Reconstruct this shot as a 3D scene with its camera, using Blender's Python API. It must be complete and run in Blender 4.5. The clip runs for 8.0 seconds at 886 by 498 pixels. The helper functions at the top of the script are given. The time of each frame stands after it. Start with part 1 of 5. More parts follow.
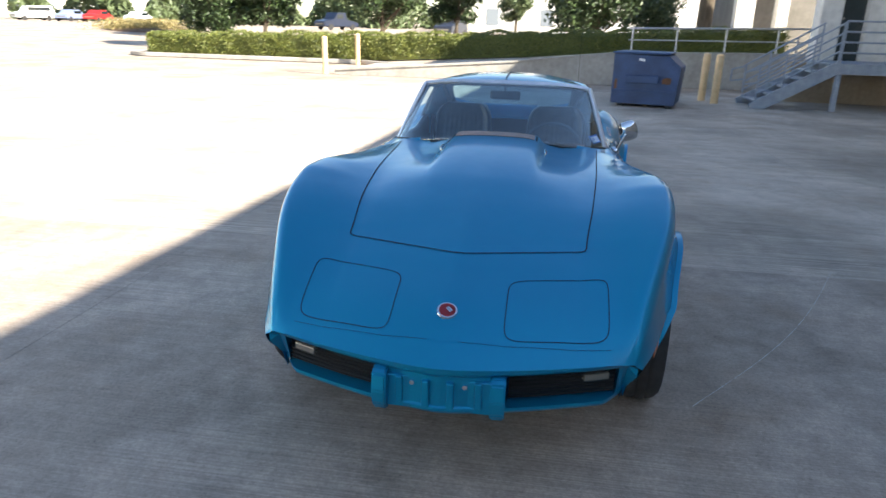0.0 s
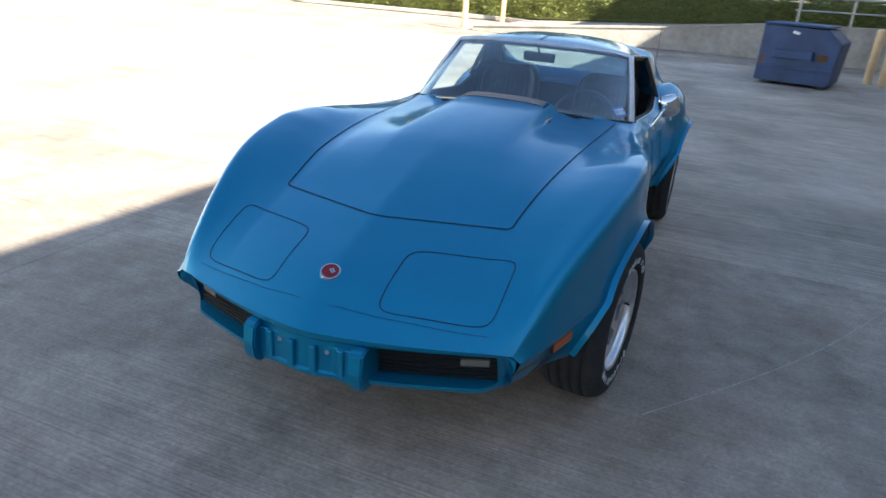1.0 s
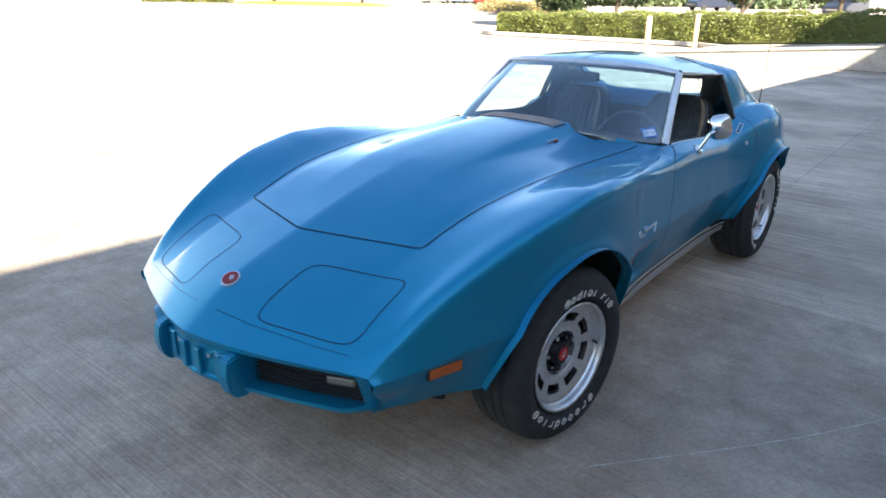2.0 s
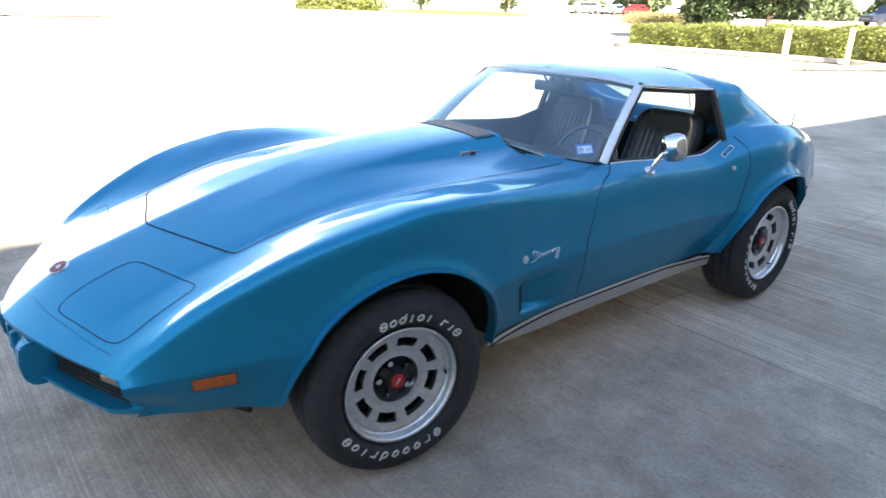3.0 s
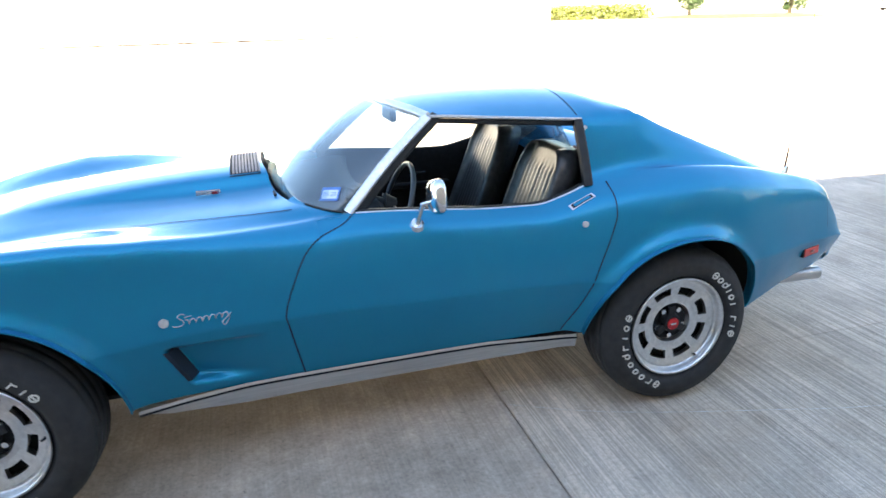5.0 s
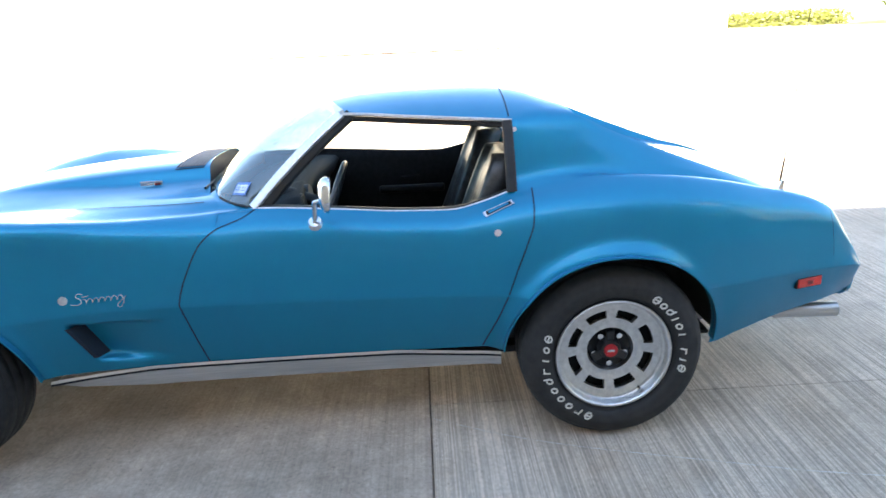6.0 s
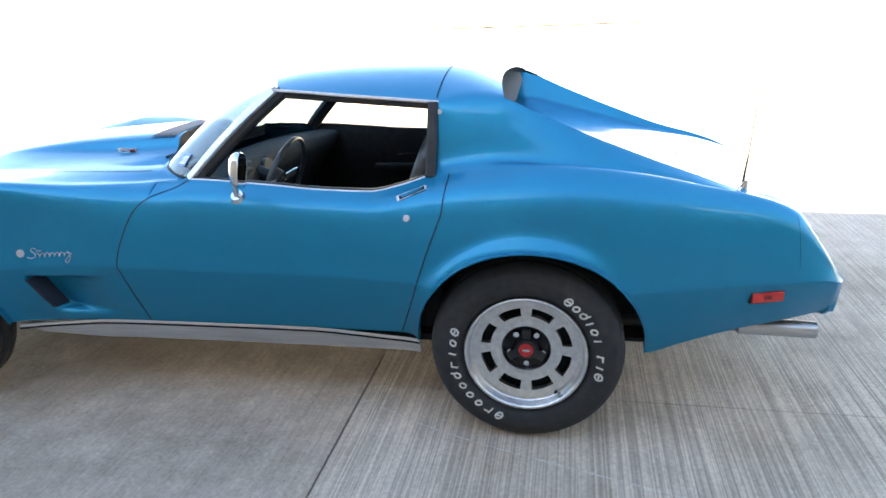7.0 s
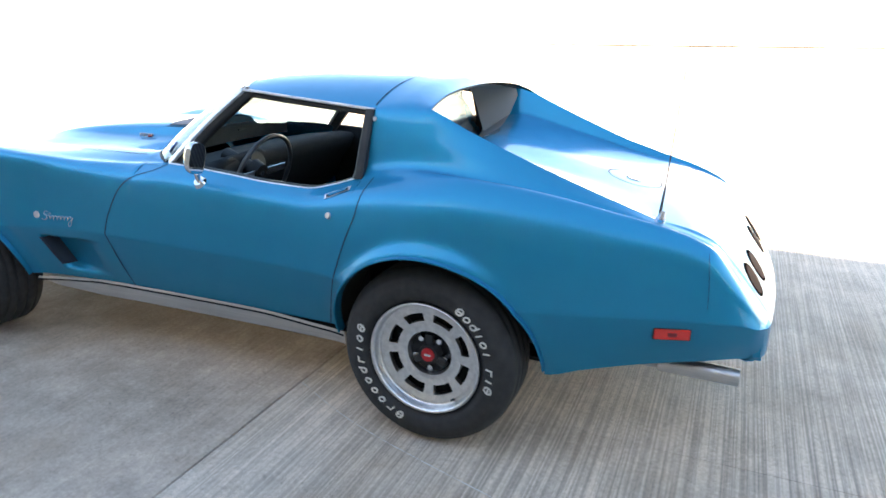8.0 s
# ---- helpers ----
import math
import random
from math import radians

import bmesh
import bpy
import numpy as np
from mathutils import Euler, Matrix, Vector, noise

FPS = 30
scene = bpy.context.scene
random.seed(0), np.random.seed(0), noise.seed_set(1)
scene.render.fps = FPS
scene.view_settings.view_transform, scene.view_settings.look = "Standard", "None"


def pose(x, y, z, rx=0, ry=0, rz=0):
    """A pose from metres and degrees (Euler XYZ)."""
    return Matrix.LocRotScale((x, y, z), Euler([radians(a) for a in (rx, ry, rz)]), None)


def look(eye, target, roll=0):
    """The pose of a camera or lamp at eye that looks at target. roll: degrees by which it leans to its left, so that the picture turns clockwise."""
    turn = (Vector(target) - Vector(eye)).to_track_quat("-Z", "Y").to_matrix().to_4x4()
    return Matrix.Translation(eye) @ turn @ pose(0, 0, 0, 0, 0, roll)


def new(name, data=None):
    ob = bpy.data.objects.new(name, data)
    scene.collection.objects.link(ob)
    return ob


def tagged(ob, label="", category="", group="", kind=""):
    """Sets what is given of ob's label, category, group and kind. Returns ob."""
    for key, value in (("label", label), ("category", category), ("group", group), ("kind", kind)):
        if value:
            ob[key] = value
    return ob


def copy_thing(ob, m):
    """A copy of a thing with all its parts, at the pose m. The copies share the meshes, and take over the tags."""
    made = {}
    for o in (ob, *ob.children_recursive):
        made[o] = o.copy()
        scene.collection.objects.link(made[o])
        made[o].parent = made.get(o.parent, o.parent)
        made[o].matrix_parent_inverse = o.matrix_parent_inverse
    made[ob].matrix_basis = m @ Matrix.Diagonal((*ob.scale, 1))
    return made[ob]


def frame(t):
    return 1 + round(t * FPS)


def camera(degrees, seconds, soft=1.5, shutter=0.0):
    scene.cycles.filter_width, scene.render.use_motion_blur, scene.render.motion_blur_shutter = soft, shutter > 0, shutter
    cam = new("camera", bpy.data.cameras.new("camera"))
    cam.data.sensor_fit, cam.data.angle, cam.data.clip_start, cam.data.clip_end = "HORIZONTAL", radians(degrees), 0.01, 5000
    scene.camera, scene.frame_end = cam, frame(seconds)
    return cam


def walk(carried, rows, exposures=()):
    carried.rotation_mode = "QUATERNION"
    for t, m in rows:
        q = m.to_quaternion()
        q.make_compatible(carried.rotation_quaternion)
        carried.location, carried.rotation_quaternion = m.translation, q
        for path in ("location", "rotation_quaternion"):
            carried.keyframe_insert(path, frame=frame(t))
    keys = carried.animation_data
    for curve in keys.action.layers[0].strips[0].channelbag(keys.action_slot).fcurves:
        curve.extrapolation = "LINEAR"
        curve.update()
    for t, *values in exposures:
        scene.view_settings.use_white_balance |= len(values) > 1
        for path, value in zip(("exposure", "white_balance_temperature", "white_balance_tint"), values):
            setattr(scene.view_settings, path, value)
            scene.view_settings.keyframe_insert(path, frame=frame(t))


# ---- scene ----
cam = camera(66.5, 8.0, shutter=0.3)
PATH = [
    (0, (0.285, -2.846, 1.565), (0.003, -0.969, 0.934), 1.6),
    (0.5, (0.657, -2.733, 1.554), (0.161, -0.925, 0.857), 1.3),
    (1, (1.029, -2.514, 1.572), (0.365, -0.786, 0.817), 4.1),
    (1.2, (1.197, -2.429, 1.561), (0.396, -0.751, 0.822), 3.8),
    (2.3, (2.05, -1.749, 1.55), (0.78, -0.362, 0.869), 1.3),
    (2.5, (2.191, -1.586, 1.555), (0.859, -0.248, 0.895), 2.2),
    (3, (2.439, -1.14, 1.535), (0.98, 0.046, 0.853), 1.6),
    (3.5, (2.616, -0.657, 1.531), (1.05, 0.391, 0.86), -0.1),
    (4, (2.76, -0.127, 1.557), (1.092, 0.725, 0.857), 0.8),
    (4.5, (2.839, 0.404, 1.571), (1.098, 1.108, 0.883), 0.2),
    (4.7, (2.888, 0.622, 1.564), (1.106, 1.246, 0.904), -1.1),
    (5.8, (3.001, 1.632, 1.513), (1.119, 1.8, 0.855), -1.4),
    (6, (3.006, 1.84, 1.471), (1.102, 1.886, 0.86), -2.5),
    (6.5, (2.992, 2.276, 1.459), (1.113, 2.133, 0.79), -2.7),
    (7, (2.888, 2.627, 1.458), (1.038, 2.263, 0.792), -2.3),
    (7.5, (2.837, 3.019, 1.474), (1.03, 2.431, 0.851), -2.3),
    (8, (2.754, 3.406, 1.45), (1.013, 2.649, 0.823), 0.1),
]
walk(cam, [(t, look(eye, target, roll)) for t, eye, target, roll in PATH],
     exposures=[(0, 2.0, 6900, 8), (1.0, 2.0, 6900, 8), (2.5, 2.75, 7200, 8), (3.5, 2.95, 7400, 8), (4.5, 3.38, 7600, 8), (6.0, 3.45, 7800, 8), (8.0, 3.4, 8000, 8)])



# ---- light ----
SUN_FROM = Vector((1.3, -0.55, 1.0)).normalized()
world = bpy.data.worlds.new("sky")
scene.world = world
world.use_nodes = True
wn, wl = world.node_tree.nodes, world.node_tree.links
sky = wn.new("ShaderNodeTexSky")
sky.sky_type = "NISHITA"
sky.sun_disc = False
sky.sun_elevation = math.asin(SUN_FROM.z)
sky.sun_rotation = math.atan2(SUN_FROM.x, SUN_FROM.y)
sky.air_density, sky.dust_density, sky.ozone_density = 1.0, 0.3, 2.0
background = wn["Background"]
background.inputs["Strength"].default_value = 0.078
wl.new(sky.outputs["Color"], background.inputs["Color"])

sun_data = bpy.data.lights.new("sun", "SUN")
sun_data.energy, sun_data.angle, sun_data.color = 5.0, radians(0.53), (1.0, 0.94, 0.84)
sun = new("sun", sun_data)
sun.matrix_world = look(SUN_FROM * 60, (0, 0, 0))


# ---- materials ----
def principled(name, colour, rough=0.5, metal=0.0, **more):
    m = bpy.data.materials.new(name)
    m.use_nodes = True
    b = m.node_tree.nodes["Principled BSDF"]
    b.inputs["Base Color"].default_value = (*colour, 1)
    b.inputs["Roughness"].default_value = rough
    b.inputs["Metallic"].default_value = metal
    for key, value in more.items():
        b.inputs[key.replace("_", " ")].default_value = value
    return m


def noise_node(m, scale, detail=4, rough=0.55, stretch=(1, 1, 1)):
    n, l = m.node_tree.nodes, m.node_tree.links
    co, mp, tex = n.new("ShaderNodeTexCoord"), n.new("ShaderNodeMapping"), n.new("ShaderNodeTexNoise")
    mp.inputs["Scale"].default_value = stretch
    tex.inputs["Scale"].default_value, tex.inputs["Detail"].default_value = scale, detail
    tex.inputs["Roughness"].default_value = rough
    l.new(co.outputs["Object"], mp.inputs["Vector"])
    l.new(mp.outputs["Vector"], tex.inputs["Vector"])
    return tex.outputs["Fac"]


def ramp(m, fac, stops):
    n, l = m.node_tree.nodes, m.node_tree.links
    r = n.new("ShaderNodeValToRGB")
    while len(r.color_ramp.elements) < len(stops):
        r.color_ramp.elements.new(0.5)
    for e, (at, c) in zip(r.color_ramp.elements, stops):
        e.position, e.color = at, (*c, 1) if len(c) == 3 else c
    l.new(fac, r.inputs["Fac"])
    return r.outputs["Color"]


def mix(m, a, b, fac, how="MIX"):
    n, l = m.node_tree.nodes, m.node_tree.links
    x = n.new("ShaderNodeMix")
    x.data_type, x.blend_type = "RGBA", how
    for socket, value in ((x.inputs[6], a), (x.inputs[7], b), (x.inputs[0], fac)):
        if isinstance(value, (int, float)):
            socket.default_value = value
        elif isinstance(value, tuple):
            socket.default_value = (*value, 1)
        else:
            l.new(value, socket)
    return x.outputs[2]


def wire(m, colour=None, rough=None, height=None, strength=0.3, distance=0.01):
    n, l = m.node_tree.nodes, m.node_tree.links
    b = n["Principled BSDF"]
    if colour is not None:
        l.new(colour, b.inputs["Base Color"])
    if rough is not None:
        l.new(rough, b.inputs["Roughness"])
    if height is not None:
        bump = n.new("ShaderNodeBump")
        bump.inputs["Strength"].default_value, bump.inputs["Distance"].default_value = strength, distance
        l.new(height, bump.inputs["Height"])
        l.new(bump.outputs["Normal"], b.inputs["Normal"])
    return m


def varied(name, dark, light, scale, rough=0.6, bump=0.2, distance=0.005, metal=0.0, stretch=(1, 1, 1), fine=8.0):
    """A two-scale noise material between two colours."""
    m = principled(name, light, rough, metal)
    big, small = noise_node(m, scale, 3, 0.5, stretch), noise_node(m, scale * fine, 5, 0.6, stretch)
    base = ramp(m, big, [(0.3, dark), (0.7, light)])
    c = mix(m, base, ramp(m, small, [(0.25, (0.72, 0.72, 0.72)), (0.75, (1.1, 1.1, 1.1))]), 0.8, "MULTIPLY")
    return wire(m, c, ramp(m, small, [(0.2, (rough * 0.85,) * 3), (0.8, (min(1, rough * 1.15),) * 3)]), small, bump, distance)


PAINT = principled("satin_blue_paint", (0.0, 0.17, 0.38), 0.42, 0.6, Specular_Tint=(0.02, 0.6, 0.9, 1.0), Coat_Weight=1.0, Coat_Roughness=0.09, Coat_IOR=1.3)
wire(PAINT, mix(PAINT, (0.0, 0.215, 0.374), (0.0, 0.241, 0.414), noise_node(PAINT, 3.0)), ramp(PAINT, noise_node(PAINT, 9.0), [(0.3, (0.39,) * 3), (0.7, (0.46,) * 3)]))
BLACK = varied("black_plastic", (0.008, 0.008, 0.009), (0.018, 0.018, 0.02), 20, 0.55, 0.1, 0.001)
SEAM = principled("dark_blue_seam_and_vent_shade", (0.004, 0.014, 0.028), 0.8)
GAP = principled("panel_gap_black", (0.004, 0.004, 0.005), 0.9)
CHROME = principled("chrome", (0.75, 0.76, 0.78), 0.12, 1.0)
TRIM = varied("satin_bright_trim", (0.74, 0.75, 0.77), (0.84, 0.85, 0.87), 10, 0.4, 0.02, 0.0005, 0.8)
ALLOY = varied("brushed_alloy", (0.70, 0.70, 0.70), (0.80, 0.80, 0.80), 6, 0.32, 0.006, 0.0005, 1.0)
ROCKER_METAL = varied("brushed_rocker_metal", (0.5, 0.5, 0.5), (0.62, 0.62, 0.62), 8, 0.4, 0.05, 0.001, 0.85, (1, 0.1, 3))
RUBBER = varied("tyre_rubber", (0.020, 0.019, 0.019), (0.034, 0.032, 0.032), 25, 0.85, 0.15, 0.001)
WHITE_LETTER = varied("white_letter_rubber", (0.55, 0.54, 0.5), (0.72, 0.71, 0.67), 40, 0.7, 0.05, 0.001)
VINYL = varied("black_vinyl", (0.010, 0.010, 0.012), (0.018, 0.018, 0.021), 40, 0.6, 0.15, 0.001)
VINYL.node_tree.nodes["Principled BSDF"].inputs["Specular IOR Level"].default_value = 0.22
CAP_RED = varied("red_cap_enamel", (0.45, 0.015, 0.02), (0.6, 0.025, 0.03), 40, 0.3, 0.02, 0.001)
RED = varied("red_enamel", (0.2, 0.008, 0.012), (0.3, 0.012, 0.018), 40, 0.3, 0.02, 0.001)
AMBER = principled("amber_lens", (0.42, 0.085, 0.01), 0.3, 0.0, Coat_Weight=0.2)
RED_LENS = principled("red_lens", (0.6, 0.02, 0.015), 0.22, 0.0, Coat_Weight=0.5)
CLEAR_LENS = principled("clear_lens", (0.16, 0.145, 0.12), 0.25, 0.0, Coat_Weight=0.5)


def place_noise(m, scale, detail=4, rough=0.55, stretch=(1, 1, 1)):
    """Noise over places in the world, so that neighbouring slabs join."""
    n, l = m.node_tree.nodes, m.node_tree.links
    geo, mp, tex = n.new("ShaderNodeNewGeometry"), n.new("ShaderNodeMapping"), n.new("ShaderNodeTexNoise")
    mp.inputs["Scale"].default_value = stretch
    tex.inputs["Scale"].default_value, tex.inputs["Detail"].default_value, tex.inputs["Roughness"].default_value = scale, detail, rough
    l.new(geo.outputs["Position"], mp.inputs["Vector"])
    l.new(mp.outputs["Vector"], tex.inputs["Vector"])
    return tex.outputs["Fac"]


def concrete_material(name, grooves, tone):
    """Stained slab concrete; grooves says how plainly the broom's lines still show."""
    m = principled(name, (0.36, 0.345, 0.32), 0.85)
    cloud = place_noise(m, 0.55, 4, 0.6)
    base = ramp(m, cloud, [(0.32, (0.24, 0.228, 0.21)), (0.5, (0.35, 0.335, 0.315)), (0.68, (0.46, 0.445, 0.42))])
    stain = place_noise(m, 1.3, 5, 0.65)
    base = mix(m, base, (0.20, 0.165, 0.13), ramp(m, stain, [(0.50, (0, 0, 0)), (0.74, (0.75,) * 3)]))
    broom = place_noise(m, 1.0, 3, 0.75, (0.7, 115, 1))
    coarse = place_noise(m, 1.0, 2, 0.6, (0.8, 24, 1))
    patch = ramp(m, place_noise(m, 0.35, 2), [(0.36, (0.25 * grooves,) * 3), (0.6, (grooves,) * 3)])
    mottle = ramp(m, place_noise(m, 7.0, 6, 0.75), [(0.34, (0.74,) * 3), (0.64, (1.12,) * 3)])
    base = mix(m, base, mottle, 0.95 - 0.5 * grooves, "MULTIPLY")
    broom = mix(m, broom, place_noise(m, 1.0, 2, 0.5, (0.5, 38, 1)), 0.18)
    lines = mix(m, (1, 1, 1), mix(m, ramp(m, broom, [(0.43, (0.52,) * 3), (0.57, (1.18,) * 3)]), ramp(m, coarse, [(0.35, (0.92,) * 3), (0.65, (1.03,) * 3)]), 1.0, "MULTIPLY"), patch)
    grit = ramp(m, place_noise(m, 60, 4, 0.7), [(0.3, (0.72,) * 3), (0.7, (1.16,) * 3)])
    blotch = ramp(m, place_noise(m, 2.6, 6, 0.72), [(0.36, (0.66, 0.645, 0.63)), (0.58, (1.08,) * 3)])
    speck = ramp(m, place_noise(m, 34, 3, 0.9), [(0.30, (0.55,) * 3), (0.40, (1.0,) * 3)])
    c = mix(m, mix(m, base, lines, 0.9, "MULTIPLY"), grit, 0.85, "MULTIPLY")
    c = mix(m, mix(m, c, blotch, 0.75 - 0.25 * grooves, "MULTIPLY"), speck, 0.8, "MULTIPLY")
    pale = ramp(m, place_noise(m, 9.0, 4, 0.8), [(0.66, (0, 0, 0)), (0.74, (0.35,) * 3)])
    c = mix(m, mix(m, c, (0.5, 0.49, 0.46), pale), tone, 1.0, "MULTIPLY")
    wire(m, c, None, mix(m, broom, place_noise(m, 90, 3), 0.35), 0.35, 0.004)
    return m


CONCRETE = concrete_material("broomed_concrete", 1.0, (1.60, 1.40, 1.23))
WORN_CONCRETE = concrete_material("worn_concrete", 0.46, (1.25, 1.075, 0.945))
DARK = principled("underbody_dark", (0.006, 0.006, 0.006), 0.9)


# ---- building helpers ----
def link_mesh(name, me, material, parent=None, label=""):
    ob = new(name, me)
    if not me.materials:
        me.materials.append(material)
    if parent is not None:
        ob.parent = parent
    if label:
        ob["label"] = label
    return ob


def part(name, bm, material, parent, label="", smooth=False):
    me = bpy.data.meshes.new(name)
    bm.to_mesh(me)
    bm.free()
    if smooth:
        me.polygons.foreach_set("use_smooth", [True] * len(me.polygons))
    return link_mesh(name, me, material, parent, label)


def raw(name, verts, faces, material, parent=None, label="", smooth=True):
    me = bpy.data.meshes.new(name)
    me.from_pydata([tuple(map(float, v)) for v in verts], [], [tuple(map(int, q)) for q in faces])
    me.update()
    if smooth:
        me.polygons.foreach_set("use_smooth", [True] * len(me.polygons))
    return link_mesh(name, me, material, parent, label)


def thing(name, label, category, at=(0, 0, 0), group="", kind=""):
    ob = new(name)
    ob.location = at
    ob.empty_display_size = 0.1
    return tagged(ob, label, category, group, kind)


def box(bm, lo, hi, bevel=0.0, m=None):
    r = bmesh.ops.create_cube(bm, size=1.0)
    size, mid = Vector(hi) - Vector(lo), (Vector(hi) + Vector(lo)) / 2
    bmesh.ops.scale(bm, vec=size, verts=r["verts"])
    bmesh.ops.translate(bm, vec=mid, verts=r["verts"])
    if bevel:
        edges = list({e for v in r["verts"] for e in v.link_edges})
        r = bmesh.ops.bevel(bm, geom=edges, offset=bevel, segments=2, affect="EDGES", profile=0.5)
    if m is not None:
        bmesh.ops.transform(bm, matrix=m, verts=r["verts"])
    return bm


def tube(bm, a, b, r, r2=None, seg=12, caps=True):
    a, b = Vector(a), Vector(b)
    q = (b - a).to_track_quat("Z", "Y").to_matrix().to_4x4()
    m = Matrix.Translation((a + b) / 2) @ q
    bmesh.ops.create_cone(bm, cap_ends=caps, segments=seg, radius1=r, radius2=r if r2 is None else r2, depth=(b - a).length, matrix=m)
    return bm


def smooth_curve(*knots):
    """A monotone cubic through (at, value) knots."""
    xs, ys = np.array([k[0] for k in knots], float), np.array([k[1] for k in knots], float)
    h, d = np.diff(xs), np.diff(ys) / np.diff(xs)
    g = np.zeros(len(xs))
    g[0], g[-1] = d[0], d[-1]
    for i in range(1, len(xs) - 1):
        if d[i - 1] * d[i] > 0:
            w1, w2 = 2 * h[i] + h[i - 1], h[i] + 2 * h[i - 1]
            g[i] = (w1 + w2) / (w1 / d[i - 1] + w2 / d[i])

    def at(v):
        v = np.clip(v, xs[0], xs[-1])
        i = np.clip(np.searchsorted(xs, v) - 1, 0, len(xs) - 2)
        t = (v - xs[i]) / h[i]
        return ((2 * t**3 - 3 * t**2 + 1) * ys[i] + (t**3 - 2 * t**2 + t) * h[i] * g[i]
                + (3 * t**2 - 2 * t**3) * ys[i + 1] + (t**3 - t**2) * h[i] * g[i + 1])
    return at


def step(a, b, v):
    t = np.clip((v - a) / (b - a), 0, 1)
    return t * t * (3 - 2 * t)


def spline(points, count):
    """count places along a centripetal Catmull-Rom curve through the points."""
    p = np.array(points, float)
    p = np.vstack([2 * p[0] - p[1], p, 2 * p[-1] - p[-2]])
    out, k = [], len(p) - 3
    for u in np.linspace(0, k, count):
        i = min(int(u), k - 1)
        t = u - i
        a, b, c, d = p[i:i + 4]
        k1, k2, k3 = [max(1e-4, np.linalg.norm(w)) ** 0.5 for w in (b - a, c - b, d - c)]
        m1 = (c - b) + k2 * ((b - a) / k1 - (c - a) / (k1 + k2))
        m2 = (c - b) + k2 * ((d - c) / k3 - (d - b) / (k2 + k3))
        out.append((2 * t**3 - 3 * t**2 + 1) * b + (t**3 - 2 * t**2 + t) * m1 + (3 * t**2 - 2 * t**3) * c + (t**3 - t**2) * m2)
    return np.array(out)


def grid_faces(n, m, flip=False, start=0):
    q = [(start + i * m + j, start + i * m + j + 1, start + (i + 1) * m + j + 1, start + (i + 1) * m + j) for i in range(n - 1) for j in range(m - 1)]
    return [f[::-1] for f in q] if flip else q


def mirrored(verts, faces):
    """The same with its mirror image across x = 0."""
    v = np.asarray(verts, float)
    return np.vstack([v, v * (-1, 1, 1)]), list(faces) + [tuple(len(v) + k for k in f[::-1]) for f in faces]


# ---- the car's surface ----
# Lines along the car: front axle at y = 0, tail at y = 3.6, its left side at +x.
side_x = smooth_curve((-.805, .645), (-.7, .69), (-.5, .75), (-.2, .826), (0, .853), (.2, .859), (.45, .838), (.6, .812), (.97, .785), (1.4, .765),
                      (1.8, .765), (2.0, .78), (2.2, .812), (2.5, .85), (2.75, .818), (2.95, .764), (3.25, .662), (3.4, .615), (3.52, .575), (3.57, .548), (3.60, .505))
crest_x = smooth_curve((-.805, .60), (-.7, .63), (-.4, .715), (-.1, .785), (.15, .805), (.4, .79), (.8, .715), (1.2, .645), (1.6, .655), (1.95, .66),
                       (2.17, .645), (2.35, .665), (2.6, .69), (2.9, .65), (3.2, .582), (3.38, .55), (3.5, .53), (3.60, .475))
crest_z = smooth_curve((-.805, .532), (-.77, .572), (-.711, .624), (-.65, .670), (-.585, .712), (-.46, .775), (-.3, .841), (-.16, .880), (0, .910), (.14, .928), (.3, .927),
                       (.5, .910), (.8, .888), (1.0, .886), (1.23, .90), (1.55, .883), (1.75, .868), (1.93, .864), (2.05, .888), (2.17, .925),
                       (2.35, .955), (2.55, .968), (2.72, .955), (2.9, .925), (3.1, .875), (3.22, .845), (3.37, .785), (3.48, .67), (3.60, .525))
crease_z = smooth_curve((-.805, .515), (-.7, .525), (0, .565), (.5, .588), (.76, .598), (1.0, .594), (1.3, .584), (1.75, .579), (2.4, .572), (3.3, .556), (3.5, .545), (3.60, .52))
sill_x = smooth_curve((-.805, .585), (-.5, .655), (-.3, .735), (.4, .765), (.6, .738), (1.02, .708), (2.02, .692), (2.2, .72), (2.92, .685), (3.25, .578), (3.45, .52), (3.60, .45))
sill_z = smooth_curve((-.805, .378), (-.57, .355), (-.35, .335), (.45, .34), (2.1, .335), (2.9, .30), (3.02, .33), (3.24, .362), (3.52, .39), (3.60, .378))
ARCHES = ((0.03, 0.33, 0.408), (2.50, 0.33, 0.395))


def bottom_z(y):
    z = sill_z(y)
    for yc, zc, r in ARCHES:
        if abs(y - yc) < r:
            z = max(z, zc + math.sqrt(r * r - (y - yc) ** 2))
    return float(z)


def flared(p):
    """Swells the side round the wheel openings and sinks the vent behind the front wheel."""
    x, y, z = p
    for yc, zc, r in ARCHES:
        far = math.hypot(y - yc, z - zc)
        fade = 1 - .75 * float(step(yc + .10, yc + .32, y) if yc > 1 else step(yc - .12, yc - .34, y))
        x += fade * (0.030 if yc > 1 else 0.017) * math.exp(-((far - r) / 0.032) ** 2) * float(step(0.2, 0.36, z))
    lean = 0.565 + (0.545 - z) * 0.42
    inside = step(lean, lean + 0.03, y) * step(.93, .60, y) * step(.388 - .02 * step(.6, .8, y), .40, z) * step(.552, .540, z)
    return (x - 0.062 * float(inside), y, z)


